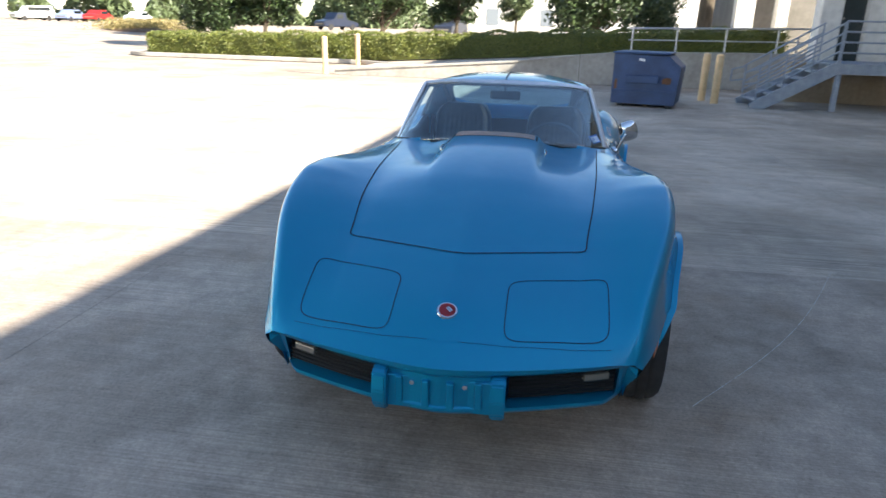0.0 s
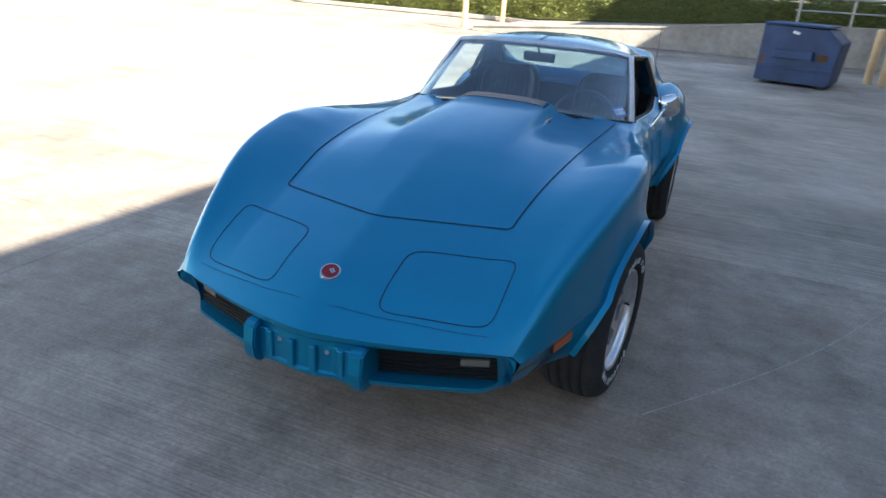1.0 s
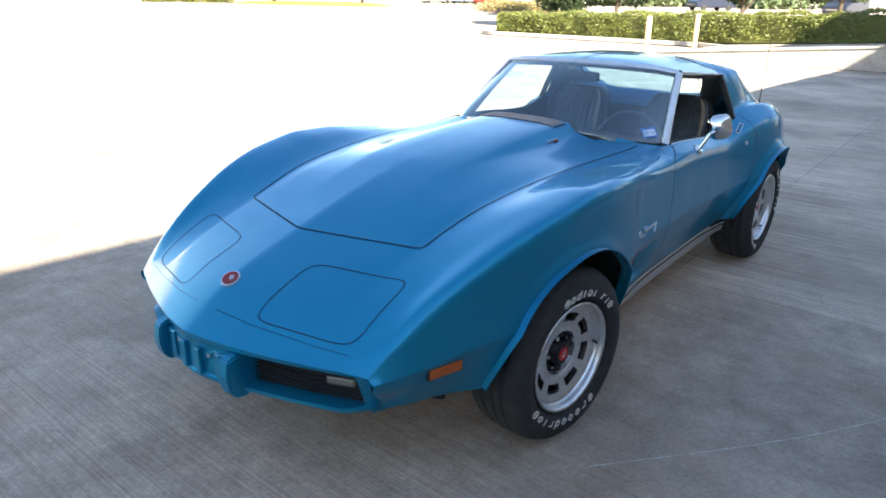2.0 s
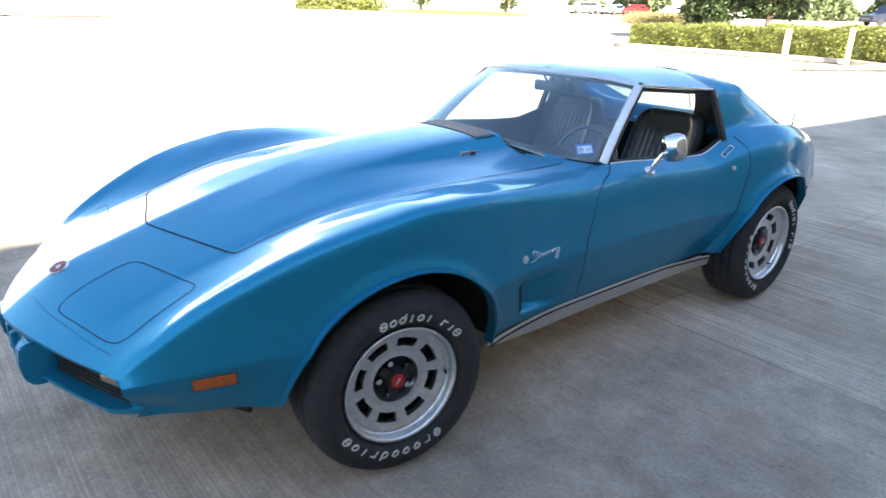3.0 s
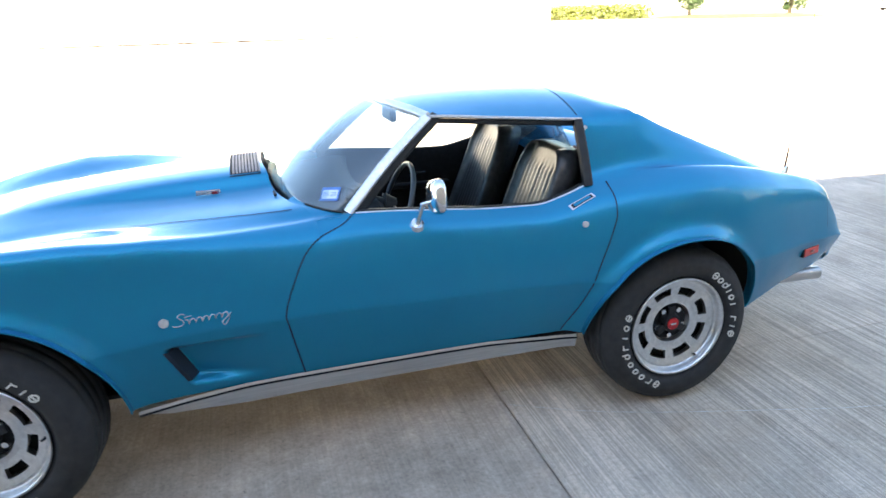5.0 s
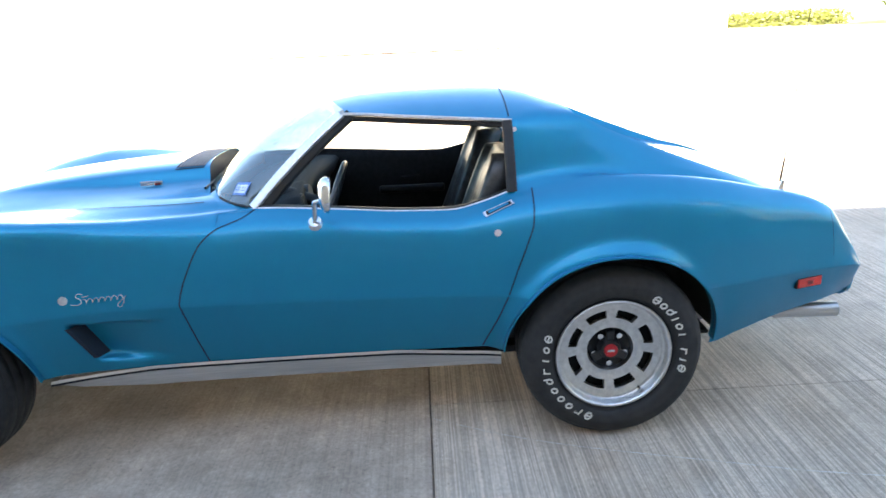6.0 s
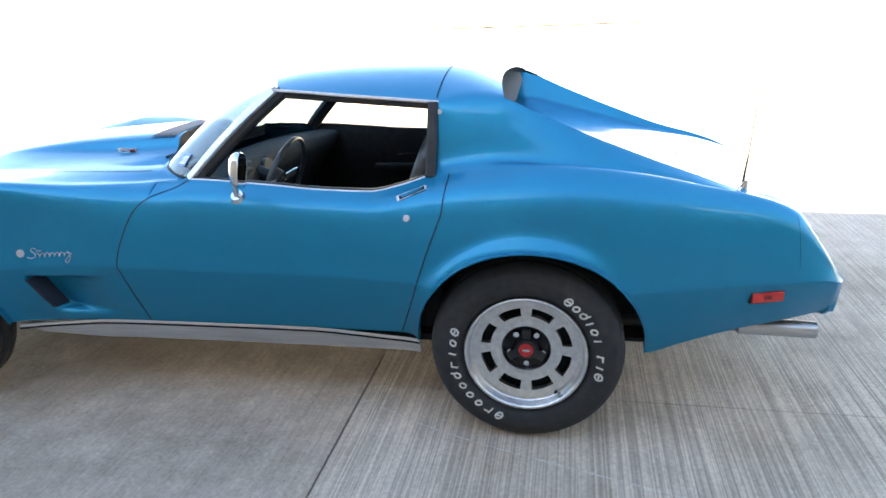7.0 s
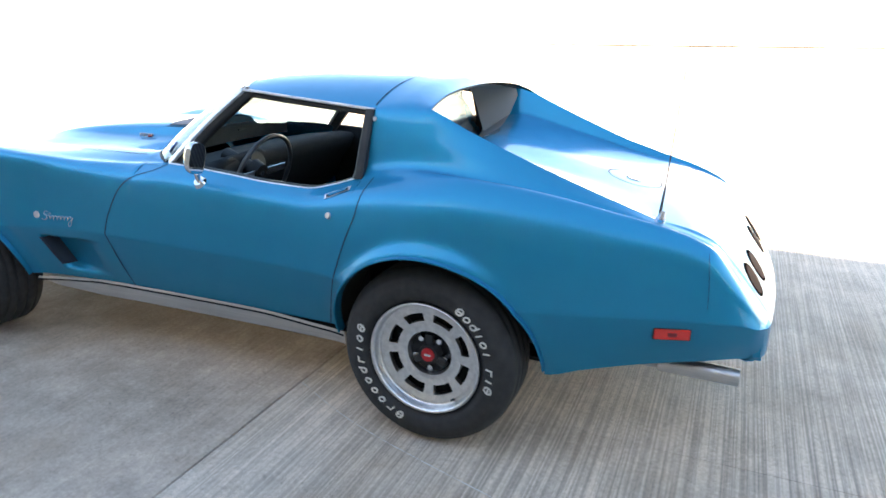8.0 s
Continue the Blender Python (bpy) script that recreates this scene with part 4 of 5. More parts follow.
bm = bmesh.new()
loops = []
for y, w, h, up in ((.014, .053, .058, 0), (.009, .057, .062, 0), (-.004, .056, .060, .001), (-.014, .050, .050, .004), (-.022, .038, .034, .008), (-.026, .018, .014, .010)):
    loops.append([bm.verts.new((x, y, z + up)) for x, z in (squarish(k, w, h) for k in np.linspace(0, 2 * math.pi, 36, endpoint=False))])
for a, b in zip(loops, loops[1:]):
    for k in range(36):
        bm.faces.new((a[k], b[k], b[(k + 1) % 36], a[(k + 1) % 36]))
bm.faces.new(loops[-1])
bmesh.ops.recalc_face_normals(bm, faces=bm.faces)
bmesh.ops.transform(bm, matrix=Matrix.Translation(top + Vector((.026, .042, .028))) @ pose(0, 0, 0, -4, -16, 10), verts=bm.verts)
part("mirror_shell", bm, CHROME, mirror, smooth=True)
bm = bmesh.new()
oval = [bm.verts.new((x, .0125, z)) for x, z in (squarish(k, .053, .058) for k in np.linspace(0, 2 * math.pi, 36, endpoint=False))]
bm.faces.new(oval)
bmesh.ops.transform(bm, matrix=Matrix.Translation(top + Vector((.026, .042, .028))) @ pose(0, 0, 0, -4, -16, 10), verts=bm.verts)
part("mirror_glass", bm, principled("mirror_glass", (.8, .82, .84), .02, 1.0), mirror)


# ---- wheels ----
def lathe(profile, seg, x_axis=True):
    verts = [(x, r * math.cos(a), r * math.sin(a)) for r, x in profile for a in np.linspace(0, 2 * math.pi, seg, endpoint=False)]
    faces = [(i * seg + j, i * seg + (j + 1) % seg, (i + 1) * seg + (j + 1) % seg, (i + 1) * seg + j) for i in range(len(profile) - 1) for j in range(seg)]
    return verts, faces


def make_wheel():
    """A wheel about the x axis, its outer side towards +x; x = 0 is the bulge of the tyre."""
    v, f = lathe([(.02, -.14), (.17, -.14), (.17, -.11), (.02, -.11)], 32)
    wheel = raw("wheel", v, f, DARK, car, "slotted silver alloy wheel with white-lettered tyre")
    prof = [(.20, -.245), (.235, -.252), (.275, -.250), (.310, -.235), (.328, -.214), (.333, -.196), (.3345, -.193), (.327, -.191), (.327, -.186), (.3352, -.184), (.336, -.150), (.3285, -.148), (.3285, -.143), (.336, -.141), (.336, -.108), (.3285, -.106), (.3285, -.101), (.3358, -.099), (.335, -.066), (.327, -.064), (.327, -.059), (.3335, -.057), (.328, -.040), (.318, -.022), (.306, -.012), (.300, -.006),
            (.285, -.0035), (.283, -.001), (.265, 0.0), (.245, -.001), (.229, -.007), (.226, -.012), (.219, -.022), (.208, -.026)]
    v, f = lathe(prof, 72)
    tyre = raw("tyre", v, f, RUBBER, wheel, "black tyre with raised white lettering")
    # rim: lip, dish and a face with eight slots
    v, f = lathe([(.203, -.030), (.2105, -.022), (.212, -.016), (.2095, -.010), (.204, -.010), (.199, -.016), (.196, -.030), (.1955, -.044), (.190, -.048), (.183, -.046)], 80)
    raw("rim_lip", v, f, ALLOY, wheel)
    seg, radii = 96, (.184, .159, .125, .104, .086, .080)
    depth = {.184: -.046, .159: -.054, .125: -.062, .104: -.066, .086: -.064, .080: -.085}
    v, f = [], []
    for r in radii:
        for j in range(seg):
            a = 2 * math.pi * j / seg
            v += [(depth[r], r * math.cos(a), r * math.sin(a)), (depth[r] - .022, r * math.cos(a), r * math.sin(a))]

    def solid(i, j):
        return not (i == 1 and 2 <= j % 12 <= 9)

    def at(i, j, back):
        return (i * seg + j % seg) * 2 + back
    for i in range(len(radii) - 1):
        for j in range(seg):
            if solid(i, j):
                f.append((at(i, j, 0), at(i + 1, j, 0), at(i + 1, j + 1, 0), at(i, j + 1, 0)))
            elif solid(i, j - 1):
                f.append((at(i, j, 0), at(i + 1, j, 0), at(i + 1, j, 1), at(i, j, 1)))
            if not solid(i, j):
                if solid(i, j + 1):
                    f.append((at(i, j + 1, 0), at(i, j + 1, 1), at(i + 1, j + 1, 1), at(i + 1, j + 1, 0)))
                f.append((at(i, j, 0), at(i, j, 1), at(i, j + 1, 1), at(i, j + 1, 0)))
                f.append((at(i + 1, j, 0), at(i + 1, j + 1, 0), at(i + 1, j + 1, 1), at(i + 1, j, 1)))
    raw("rim_face", v, f, ALLOY, wheel, smooth=False)
    v, f = lathe([(.190, -.105), (.09, -.105), (.02, -.105)], 48)
    raw("brake_rotor", v, f, DARK, wheel)
    v, f = lathe([(.088, -.074), (.080, -.094), (.03, -.094)], 40)
    raw("hub_plate", v, f, BLACK, wheel)
    bm = bmesh.new()
    tube(bm, (-.085, 0, 0), (-.052, 0, 0), .044, .036, 28)
    cap = part("hub_cap", bm, BLACK, wheel, "black three-eared hub cap with red centre")
    for k in range(3):
        a = math.radians(90 + 120 * k)
        bm = bmesh.new()
        box(bm, (-.082, .02, -.015), (-.060, .072, .015), .005, Matrix.Rotation(a, 4, "X"))
        part("cap_ear", bm, BLACK, wheel)
    bm = bmesh.new()
    tube(bm, (-.053, 0, 0), (-.048, 0, 0), .026, .0245, 24)
    part("cap_disc", bm, CAP_RED, wheel, "red enamel disc")
    bm = bmesh.new()
    box(bm, (-.0485, -.013, -.004), (-.0472, .013, .004), .0, pose(0, 0, 0, 0, 0, 0))
    part("cap_mark", bm, CHROME, wheel)
    for k in range(5):
        a = math.radians(54 + 72 * k)
        bm = bmesh.new()
        y, z = .060 * math.cos(a), .060 * math.sin(a)
        tube(bm, (-.095, y, z), (-.070, y, z), .0135, .011, 6)
        part("lug_nut", bm, CHROME, wheel)
    bm = bmesh.new()
    a = math.radians(-55)
    tube(bm, (-.045, .185 * math.cos(a), .185 * math.sin(a)), (-.025, .178 * math.cos(a), .178 * math.sin(a)), .005, .004, 8)
    part("valve_stem", bm, BLACK, wheel)
    # plain raised rings and bars where the tyre is lettered
    ring = [(.5 + .5 * math.cos(k * math.pi / 4 + .39), .5 + .5 * math.sin(k * math.pi / 4 + .39)) for k in range(9)]
    marks = {"o": [ring], "l": [[(.5, 0), (.5, 1)]], "d": [ring, [(.95, .5), (.95, 1.35)]],
             "H": [ring, [(.05, .5), (.95, .5)]], "n": [[(.1, 0), (.1, 1)], [(.1, .9), (.9, .9)]], "h": [[(.1, 0), (.1, 1.3)], [(.1, .7), (.9, .7), (.9, 0)]]}
    for start, end, row in ((56, -14, "Hodlol nlH"), (249, 161, "HnooodnloH")):
        for k, kind in enumerate(row):
            if kind == " ":
                continue
            a = math.radians(start + (end - start) * k / (len(row) - 1))
            tall, wide = (.027, .024) if kind == "H" else (.020, .021)
            turned = Matrix.Rotation(a - math.pi / 2, 4, "X")
            bm = bmesh.new()
            level = 0
            for line in marks[kind]:
                for (u0, v0), (u1, v1) in zip(line, line[1:]):
                    p, q = [Vector((0, (u - .5) * wide + (v - .5) * .005, .240 + v * tall)) for u, v in ((u0, v0), (u1, v1))]
                    d = q - p
                    level += 1
                    box(bm, (-.010, -.0027, -.002), (.0012 + .00008 * level, .0027, d.length + .002), 0,
                        turned @ Matrix.Translation(p) @ Matrix.Rotation(-math.atan2(d.y, d.z), 4, "X"))
            part("letter_bar", bm, WHITE_LETTER, wheel)
    return wheel


first = make_wheel()
first.matrix_basis = pose(.838, 2.492, .3362)
copy_thing(first, pose(.858, 0, .3362, 52, 0, -6.5))
copy_thing(first, pose(-.838, 2.492, .3362, 30, 0, 180))
copy_thing(first, pose(-.832, 0, .3362, -80, 0, 173.5))

# ---- cabin ----
bm = bmesh.new()
box(bm, (-.60, 1.05, .26), (.60, 2.45, .285))
part("cabin_floor", bm, VINYL, car, "dark carpeted floor")
rows = np.array([[(x, 2.19 + .06 * t, .28 + .63 * t) for t in np.linspace(0, 1, 5)] + [(x, 2.268, .914)] for x in np.linspace(-.60, .60, 10)])
raw("rear_bulkhead", rows.reshape(-1, 3), grid_faces(10, 6), VINYL, car, "dark cabin bulkhead", smooth=False)
prof = [(1.03, .855), (1.12, .868), (1.26, .884), (1.325, .880), (1.345, .862), (1.315, .80), (1.25, .72), (1.20, .62), (1.12, .55)]
rows = np.array([[(x, y + .05 * (abs(x) / .6) ** 2, z - .008 * (abs(x) / .6) ** 2 + (.02 if .16 < x < .5 and 1.28 < y < 1.36 else 0)) for y, z in prof] for x in np.linspace(-.60, .60, 40)])
dash = raw("dashboard", rows.reshape(-1, 3), grid_faces(40, 9), varied("matt_dash_vinyl", (.006, .006, .007), (.010, .010, .012), 40, .9, .15, .001), car, "black vinyl dashboard")
bm = bmesh.new()
box(bm, (-.11, 1.25, .28), (.11, 2.25, .52), .03)
part("centre_console", bm, VINYL, car, "dark centre console")
for k in (-1, 1):
    bm = bmesh.new()
    tube(bm, (.32 + .085 * k, 1.34, .835), (.32 + .085 * k, 1.37, .84), .058, .054, 28)
    part("gauge", bm, BLACK, dash, "round black gauge")

# black vinyl made greyer: the seat backs' sheen is partly in the colour
SEAT_PIPE = varied("seat_vinyl_with_sheen", (.025, .025, .027), (.06, .06, .062), 30, .34, .15, .001)


def seat(x0):
    bm = bmesh.new()
    box(bm, (x0 - .23, 1.57, .36), (x0 + .23, 2.05, .50), .05)
    base = part("seat_base", bm, VINYL, car, "black vinyl bucket seat cushion", smooth=True)
    lean = math.radians(21)
    rows = []
    for t in np.linspace(0, 1, 26):
        half = .225 * (1 - .10 * t) * (1 if t < .8 else math.sqrt(max(0, 1 - ((t - .8) / .205) ** 2)) * .42 + .58)
        z = .42 + .605 * t
        y = 1.905 + .60 * t * math.tan(lean)
        row = []
        for u in np.linspace(-1, 1, 41):
            rib = .008 * abs(math.sin(u * math.pi * 6)) if abs(u) < .78 and .12 < t < .86 else 0
            bolster = -.035 * float(step(.72, .92, abs(u))) * (1 - float(step(.92, 1.0, abs(u))) * 1.6)
            row.append((x0 + half * u, y - rib + bolster, z))
        rows.append(row)
    front = np.array(rows)
    back = front.copy()
    back[:, :, 1] += .065
    back[:, :, 0] = x0 + (back[:, :, 0] - x0) * .94
    n, m = front.shape[:2]
    verts = np.vstack([front.reshape(-1, 3), back.reshape(-1, 3)])
    k = n * m
    faces = grid_faces(n, m) + grid_faces(n, m, True, k)
    faces += [(i * m, (i + 1) * m, k + (i + 1) * m, k + i * m) for i in range(n - 1)] + [(i * m + m - 1, k + i * m + m - 1, k + (i + 1) * m + m - 1, (i + 1) * m + m - 1) for i in range(n - 1)]
    faces += [((n - 1) * m + j, (n - 1) * m + j + 1, k + (n - 1) * m + j + 1, k + (n - 1) * m + j) for j in range(m - 1)]
    raw("seat_back", verts, faces, SEAT_PIPE, car, "ribbed black vinyl bucket seat back")


seat(.335)
seat(-.335)

# steering wheel
centre, tilt = Vector((.315, 1.46, .81)), pose(0, 0, 0, 70, 0, 0)
verts, n, m = [], 48, 10
for i in range(n):
    a = 2 * math.pi * i / n
    for j in range(m):
        b = 2 * math.pi * j / m
        r = .188 + .010 * math.cos(b)
        verts.append(tuple(centre + tilt @ Vector((r * math.cos(a), r * math.sin(a), .010 * math.sin(b)))))
faces = [(i * m + j, ((i + 1) % n) * m + j, ((i + 1) % n) * m + (j + 1) % m, i * m + (j + 1) % m) for i in range(n) for j in range(m)]
sw = raw("steering_wheel", verts, faces, principled("grey_wheel_rim", (.06, .065, .075), .35), car, "dark three-spoke steering wheel")
bm = bmesh.new()
for a in (0, math.pi, -math.pi / 2):
    box(bm, (.02, -.016, .018), (.18, .016, .024), .0, Matrix.Translation(centre) @ tilt @ Matrix.Rotation(a, 4, "Z"))
part("spoke", bm, ALLOY, sw)
bm = bmesh.new()
tube(bm, centre + tilt @ Vector((0, 0, .06)), centre + tilt @ Vector((0, 0, .012)), .05, .042, 24)
part("horn_pad", bm, BLACK, sw)
bm = bmesh.new()
tube(bm, centre + tilt @ Vector((0, 0, .013)), centre + tilt @ Vector((0, 0, .008)), .014, .013, 16)
part("horn_mark", bm, CHROME, sw)
bm = bmesh.new()
tube(bm, centre + tilt @ Vector((0, 0, .06)), centre + tilt @ Vector((0, 0, .22)), .03, .035, 16)
part("steering_column", bm, BLACK, sw)

# interior mirror
bm = bmesh.new()
box(bm, (-.095, 1.50, 1.125), (.095, 1.53, 1.178), .012)
im = part("interior_mirror", bm, BLACK, car, "black interior mirror")
bm = bmesh.new()
tube(bm, (0, 1.51, 1.17), (0, 1.475, 1.205), .006, seg=8)
part("mirror_arm", bm, BLACK, im)

# windshield sticker
def plate(name, corner, right, up, w, h, material, parent=car, label="", lift=0.0):
    n = right.cross(up).normalized()
    c = corner + n * lift
    return raw(name, [tuple(c), tuple(c + right * w), tuple(c + right * w + up * h), tuple(c + up * h)], [(0, 1, 2, 3)], material, parent, label, smooth=False)


DECAL_RED = principled("decal_faded_red", (.45, .22, .2), .6)
c0 = Vector((.375, 2.235, .985))
decal = plate("window_decal", c0, Vector((1, 0, 0)), Vector((0, -.35, .94)).normalized(), .062, .042, principled("decal_white", (.6, .55, .55), .6), label="small faded striped decal inside the rear window")
for k in range(3):
    plate("stripe", c0 + Vector((0, -.0035, .0)) + Vector((0, -.35, .94)).normalized() * (.006 + .013 * k), Vector((1, 0, 0)), Vector((0, -.35, .94)).normalized(), .062, .005, DECAL_RED, decal)
STICKER = principled("sticker_white", (.75, .8, .85), .5)
STICKER_BLUE = principled("sticker_blue", (.07, .22, .6), .5)
right = Vector((.064, .085, .009)).normalized()
up = Vector((-.10, .30, .30))
up = (up - right * up.dot(right)).normalized()
out = right.cross(up).normalized()
c0 = Vector((.552, 1.173, .953)) - right * .0375 - up * .0275 + out * .004
plate("registration_sticker", c0, right, up, .075, .055, STICKER_BLUE, label="small blue and white windshield sticker")
st = bpy.data.objects["registration_sticker"]
plate("sticker_field", c0 + right * .006 + up * .008, right, up, .063, .036, STICKER, st, lift=.0012)
text = bpy.data.curves.new("sticker_text", "FONT")
text.body, text.size, text.align_x = "03 23", .024, "CENTER"
tob = bpy.data.objects.new("sticker_text", text)
scene.collection.objects.link(tob)
bpy.context.view_layer.update()
tme = bpy.data.meshes.new_from_object(tob)
bpy.data.objects.remove(tob)
m = Matrix((right, up, out)).transposed().to_4x4()
m.translation = c0 + right * .0375 + up * .017 + out * .0026
tme.transform(m)
link_mesh("sticker_digits", tme, STICKER_BLUE, st)
tme.materials.clear()
tme.materials.append(STICKER_BLUE)


# ---- ground ----
def ground_z(x, y):
    """The yard is level near the car and rises gently far off."""
    return float(.65 * step(32, 78, math.hypot(x, y)))


rings = [0, 8, 16, 24, 30, 34, 38, 42, 46, 50, 54, 58, 62, 66, 70, 74, 78, 90, 120, 200, 350, 600]
verts = [(r * math.cos(2 * math.pi * k / 72), r * math.sin(2 * math.pi * k / 72), ground_z(r, 0) - .03) for r in rings for k in range(72)]
faces = [(i * 72 + k, (i + 1) * 72 + k, (i + 1) * 72 + (k + 1) % 72, i * 72 + (k + 1) % 72) for i in range(1, len(rings) - 1) for k in range(72)]
faces.append(tuple(72 + k for k in range(72)))
ground = tagged(raw("ground", verts, faces, WORN_CONCRETE, None), "pale broom-finished concrete yard", "ground", kind="structure")
NEAR_COLS = [-18.3, -13.0, -7.6, -2.18, 3.3, 8.8]
FAR_COLS = [-18.3, -13.0, -7.6, -2.18, .53, 3.3, 6.05, 8.8]
LINES = [-12.0, -7.4, -2.78, 1.82, 6.4, 11.0, 15.6]
slabs = {}
for y0, y1 in zip(LINES, LINES[1:]):
    cols = FAR_COLS if y0 > 1.5 else NEAR_COLS
    for x0, x1 in zip(cols, cols[1:]):
        size = (round(x1 - x0, 3), round(y1 - y0, 3))
        if (size, y0 > 1.5) not in slabs:
            bm = bmesh.new()
            box(bm, (.0012, .003, -.05), (size[0] - .0012, size[1] - .003, 0), .003)
            me = bpy.data.meshes.new("concrete_slab")
            bm.to_mesh(me)
            bm.free()
            me.materials.append(CONCRETE if y0 > 1.5 else WORN_CONCRETE)
            slabs[(size, y0 > 1.5)] = me
        ob = link_mesh("concrete_slab", slabs[(size, y0 > 1.5)], WORN_CONCRETE, ground)
        ob.location = (x0, y0, 0)


# faint pale scratches that tyres and steel have left on the slabs
SCRATCH = varied("pale_scratch", (.42, .40, .37), (.62, .60, .56), 60, .9, .1, .001)
for mark in (((.64, 1.83), (.78, 2.10), (.87, 2.33), (.95, 2.59), (1.03, 2.87), (1.09, 3.08), (1.16, 3.4)), ((1.0, -.1), (1.41, .41), (1.69, .81), (1.96, 1.27), (2.31, 1.96))):
    line = spline([(x, y, 0) for x, y in mark], 60)
    verts = []
    for i, p in enumerate(line):
        d = line[min(i + 1, 59)] - line[max(i - 1, 0)]
        n = np.array((-d[1], d[0], 0)) / np.hypot(d[0], d[1]) * (.0017 + .0012 * math.sin(i * 1.7) * math.sin(i * .61))
        verts += [tuple(p + n + (0, 0, .0012)), tuple(p - n + (0, 0, .0012))]
    raw("scratch", verts, grid_faces(60, 2), SCRATCH, ground, smooth=False)


# ---- materials of the surroundings ----
WALL_CONCRETE = varied("weathered_wall_concrete", (.30, .28, .25), (.46, .44, .41), 1.2, .85, .3, .01)
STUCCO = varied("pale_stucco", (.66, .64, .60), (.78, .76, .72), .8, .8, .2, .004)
# dark copy of the stucco, with the shade put into its colour
SHADED_STUCCO = varied("stucco_with_shade_in_colour", (.17, .16, .145), (.24, .225, .205), .8, .85, .2, .004)
TAN_WALL = varied("tan_block_wall", (.36, .28, .20), (.46, .37, .27), 1.5, .85, .3, .006)
STEEL = varied("grey_painted_steel", (.24, .28, .34), (.34, .38, .44), 6, .5, .1, .002)
GALV = varied("galvanised_pipe", (.36, .38, .40), (.5, .52, .54), 10, .4, .1, .002, .6)
YELLOW = varied("faded_yellow_paint", (.78, .52, .27), (.90, .64, .37), 5, .6, .15, .003)
DUMPSTER_BLUE = varied("dumpster_blue_paint", (.016, .045, .12), (.03, .075, .19), 3, .55, .2, .006)
RUST = varied("rust", (.10, .05, .025), (.2, .09, .04), 12, .85, .4, .004)
BARK = varied("bark", (.06, .045, .03), (.13, .1, .07), 12, .9, .6, .02, stretch=(1, 1, .2))
SOIL = varied("mulch", (.10, .06, .04), (.2, .13, .09), 6, .95, .5, .03)
DOOR_DARK = varied("dark_door", (.02, .03, .03), (.035, .045, .045), 3, .4, .05, .002)
PALE_SHEET = principled("white_label", (.8, .8, .8), .5)


def leaf_material(name, dark, light):
    m = principled(name, light, .5)
    n, l = m.node_tree.nodes, m.node_tree.links
    geo = n.new("ShaderNodeNewGeometry")
    c = ramp(m, geo.outputs["Random Per Island"], [(0, dark), (.55, tuple((a + b) / 2 for a, b in zip(dark, light))), (1, light)])
    wire(m, c)
    b = n["Principled BSDF"]
    b.inputs["Subsurface Weight"].default_value = 0.0
    return m


HEDGE_LEAF = leaf_material("hedge_leaf", (.055, .078, .015), (.18, .195, .04))
TREE_LEAF = leaf_material("tree_leaf", (.012, .028, .009), (.06, .10, .03))
PALM_LEAF = leaf_material("pale_tree_leaf", (.05, .075, .03), (.13, .17, .075))
GRASS = varied("dry_lawn", (.14, .15, .03), (.24, .22, .06), 1.5, .9, .4, .03)
SCRUB_LEAF = leaf_material("dry_scrub", (.14, .12, .04), (.34, .27, .12))


def leaves(rng, centres, size, flat=.5):
    """Small bent leaf quads round the given places."""
    n = len(centres)
    d = rng.normal(size=(n, 3))
    d /= np.linalg.norm(d, axis=1)[:, None]
    e = np.cross(d, rng.normal(size=(n, 3)))
    e /= np.linalg.norm(e, axis=1)[:, None]
    s = size * rng.uniform(.6, 1.4, n)[:, None]
    a, b = d * s, e * s * flat
    nrm = np.cross(d, e) * s * .18
    v = np.stack([centres - a, centres - b * .9 + nrm, centres + a, centres + b * .9 + nrm], 1).reshape(-1, 3)
    f = np.arange(4 * n).reshape(-1, 4)
    return v, f


rng = np.random.default_rng(7)


# ---- kerb, ramp wall, hedge ----
def ribbon_solid(name, path, width, height, material, label, category, z0=0.0):
    verts = []
    for i, p in enumerate(path):
        t = Vector(path[min(i + 1, len(path) - 1)]) - Vector(path[max(i - 1, 0)])
        n = Vector((-t.y, t.x)).normalized() * width / 2
        base = p[2] if len(p) > 2 else z0
        for s, z in ((-1, base), (-1, base + height - .02), (-.8, base + height), (.8, base + height), (1, base + height - .02), (1, base)):
            verts.append((p[0] + n.x * s, p[1] + n.y * s, z))
    faces = [(i * 6 + j, i * 6 + (j + 1) % 6, (i + 1) * 6 + (j + 1) % 6, (i + 1) * 6 + j) for i in range(len(path) - 1) for j in range(6)]
    faces += [tuple(range(6))[::-1], tuple(len(verts) - 6 + j for j in range(6))]
    return tagged(raw(name, verts, faces, material, None, smooth=False), label, category, kind="structure")


kerb = [(-16.2 + 1.6 * math.cos(a), 25.6 + 1.5 * math.sin(a)) for a in np.linspace(math.pi * .62, math.pi * 1.45, 14)] + [(-14, 24.1), (-10, 24.05), (-7.2, 23.9), (-5.6, 22.9), (-4.5, 22.4), (9, 22.2)]
ribbon_solid("kerb", kerb, .16, .15, WALL_CONCRETE, "low weathered concrete kerb round the hedge", "kerb")
bed = [(x, y) for x, y in kerb] + [(9, 30), (-17, 30)]
raw_bed = raw("planting_bed", [(x, y, .08) for x, y in bed], [tuple(range(len(bed)))], SOIL, None, smooth=False)
tagged(raw_bed, "dark mulch bed under the hedge", "planting bed", kind="structure")


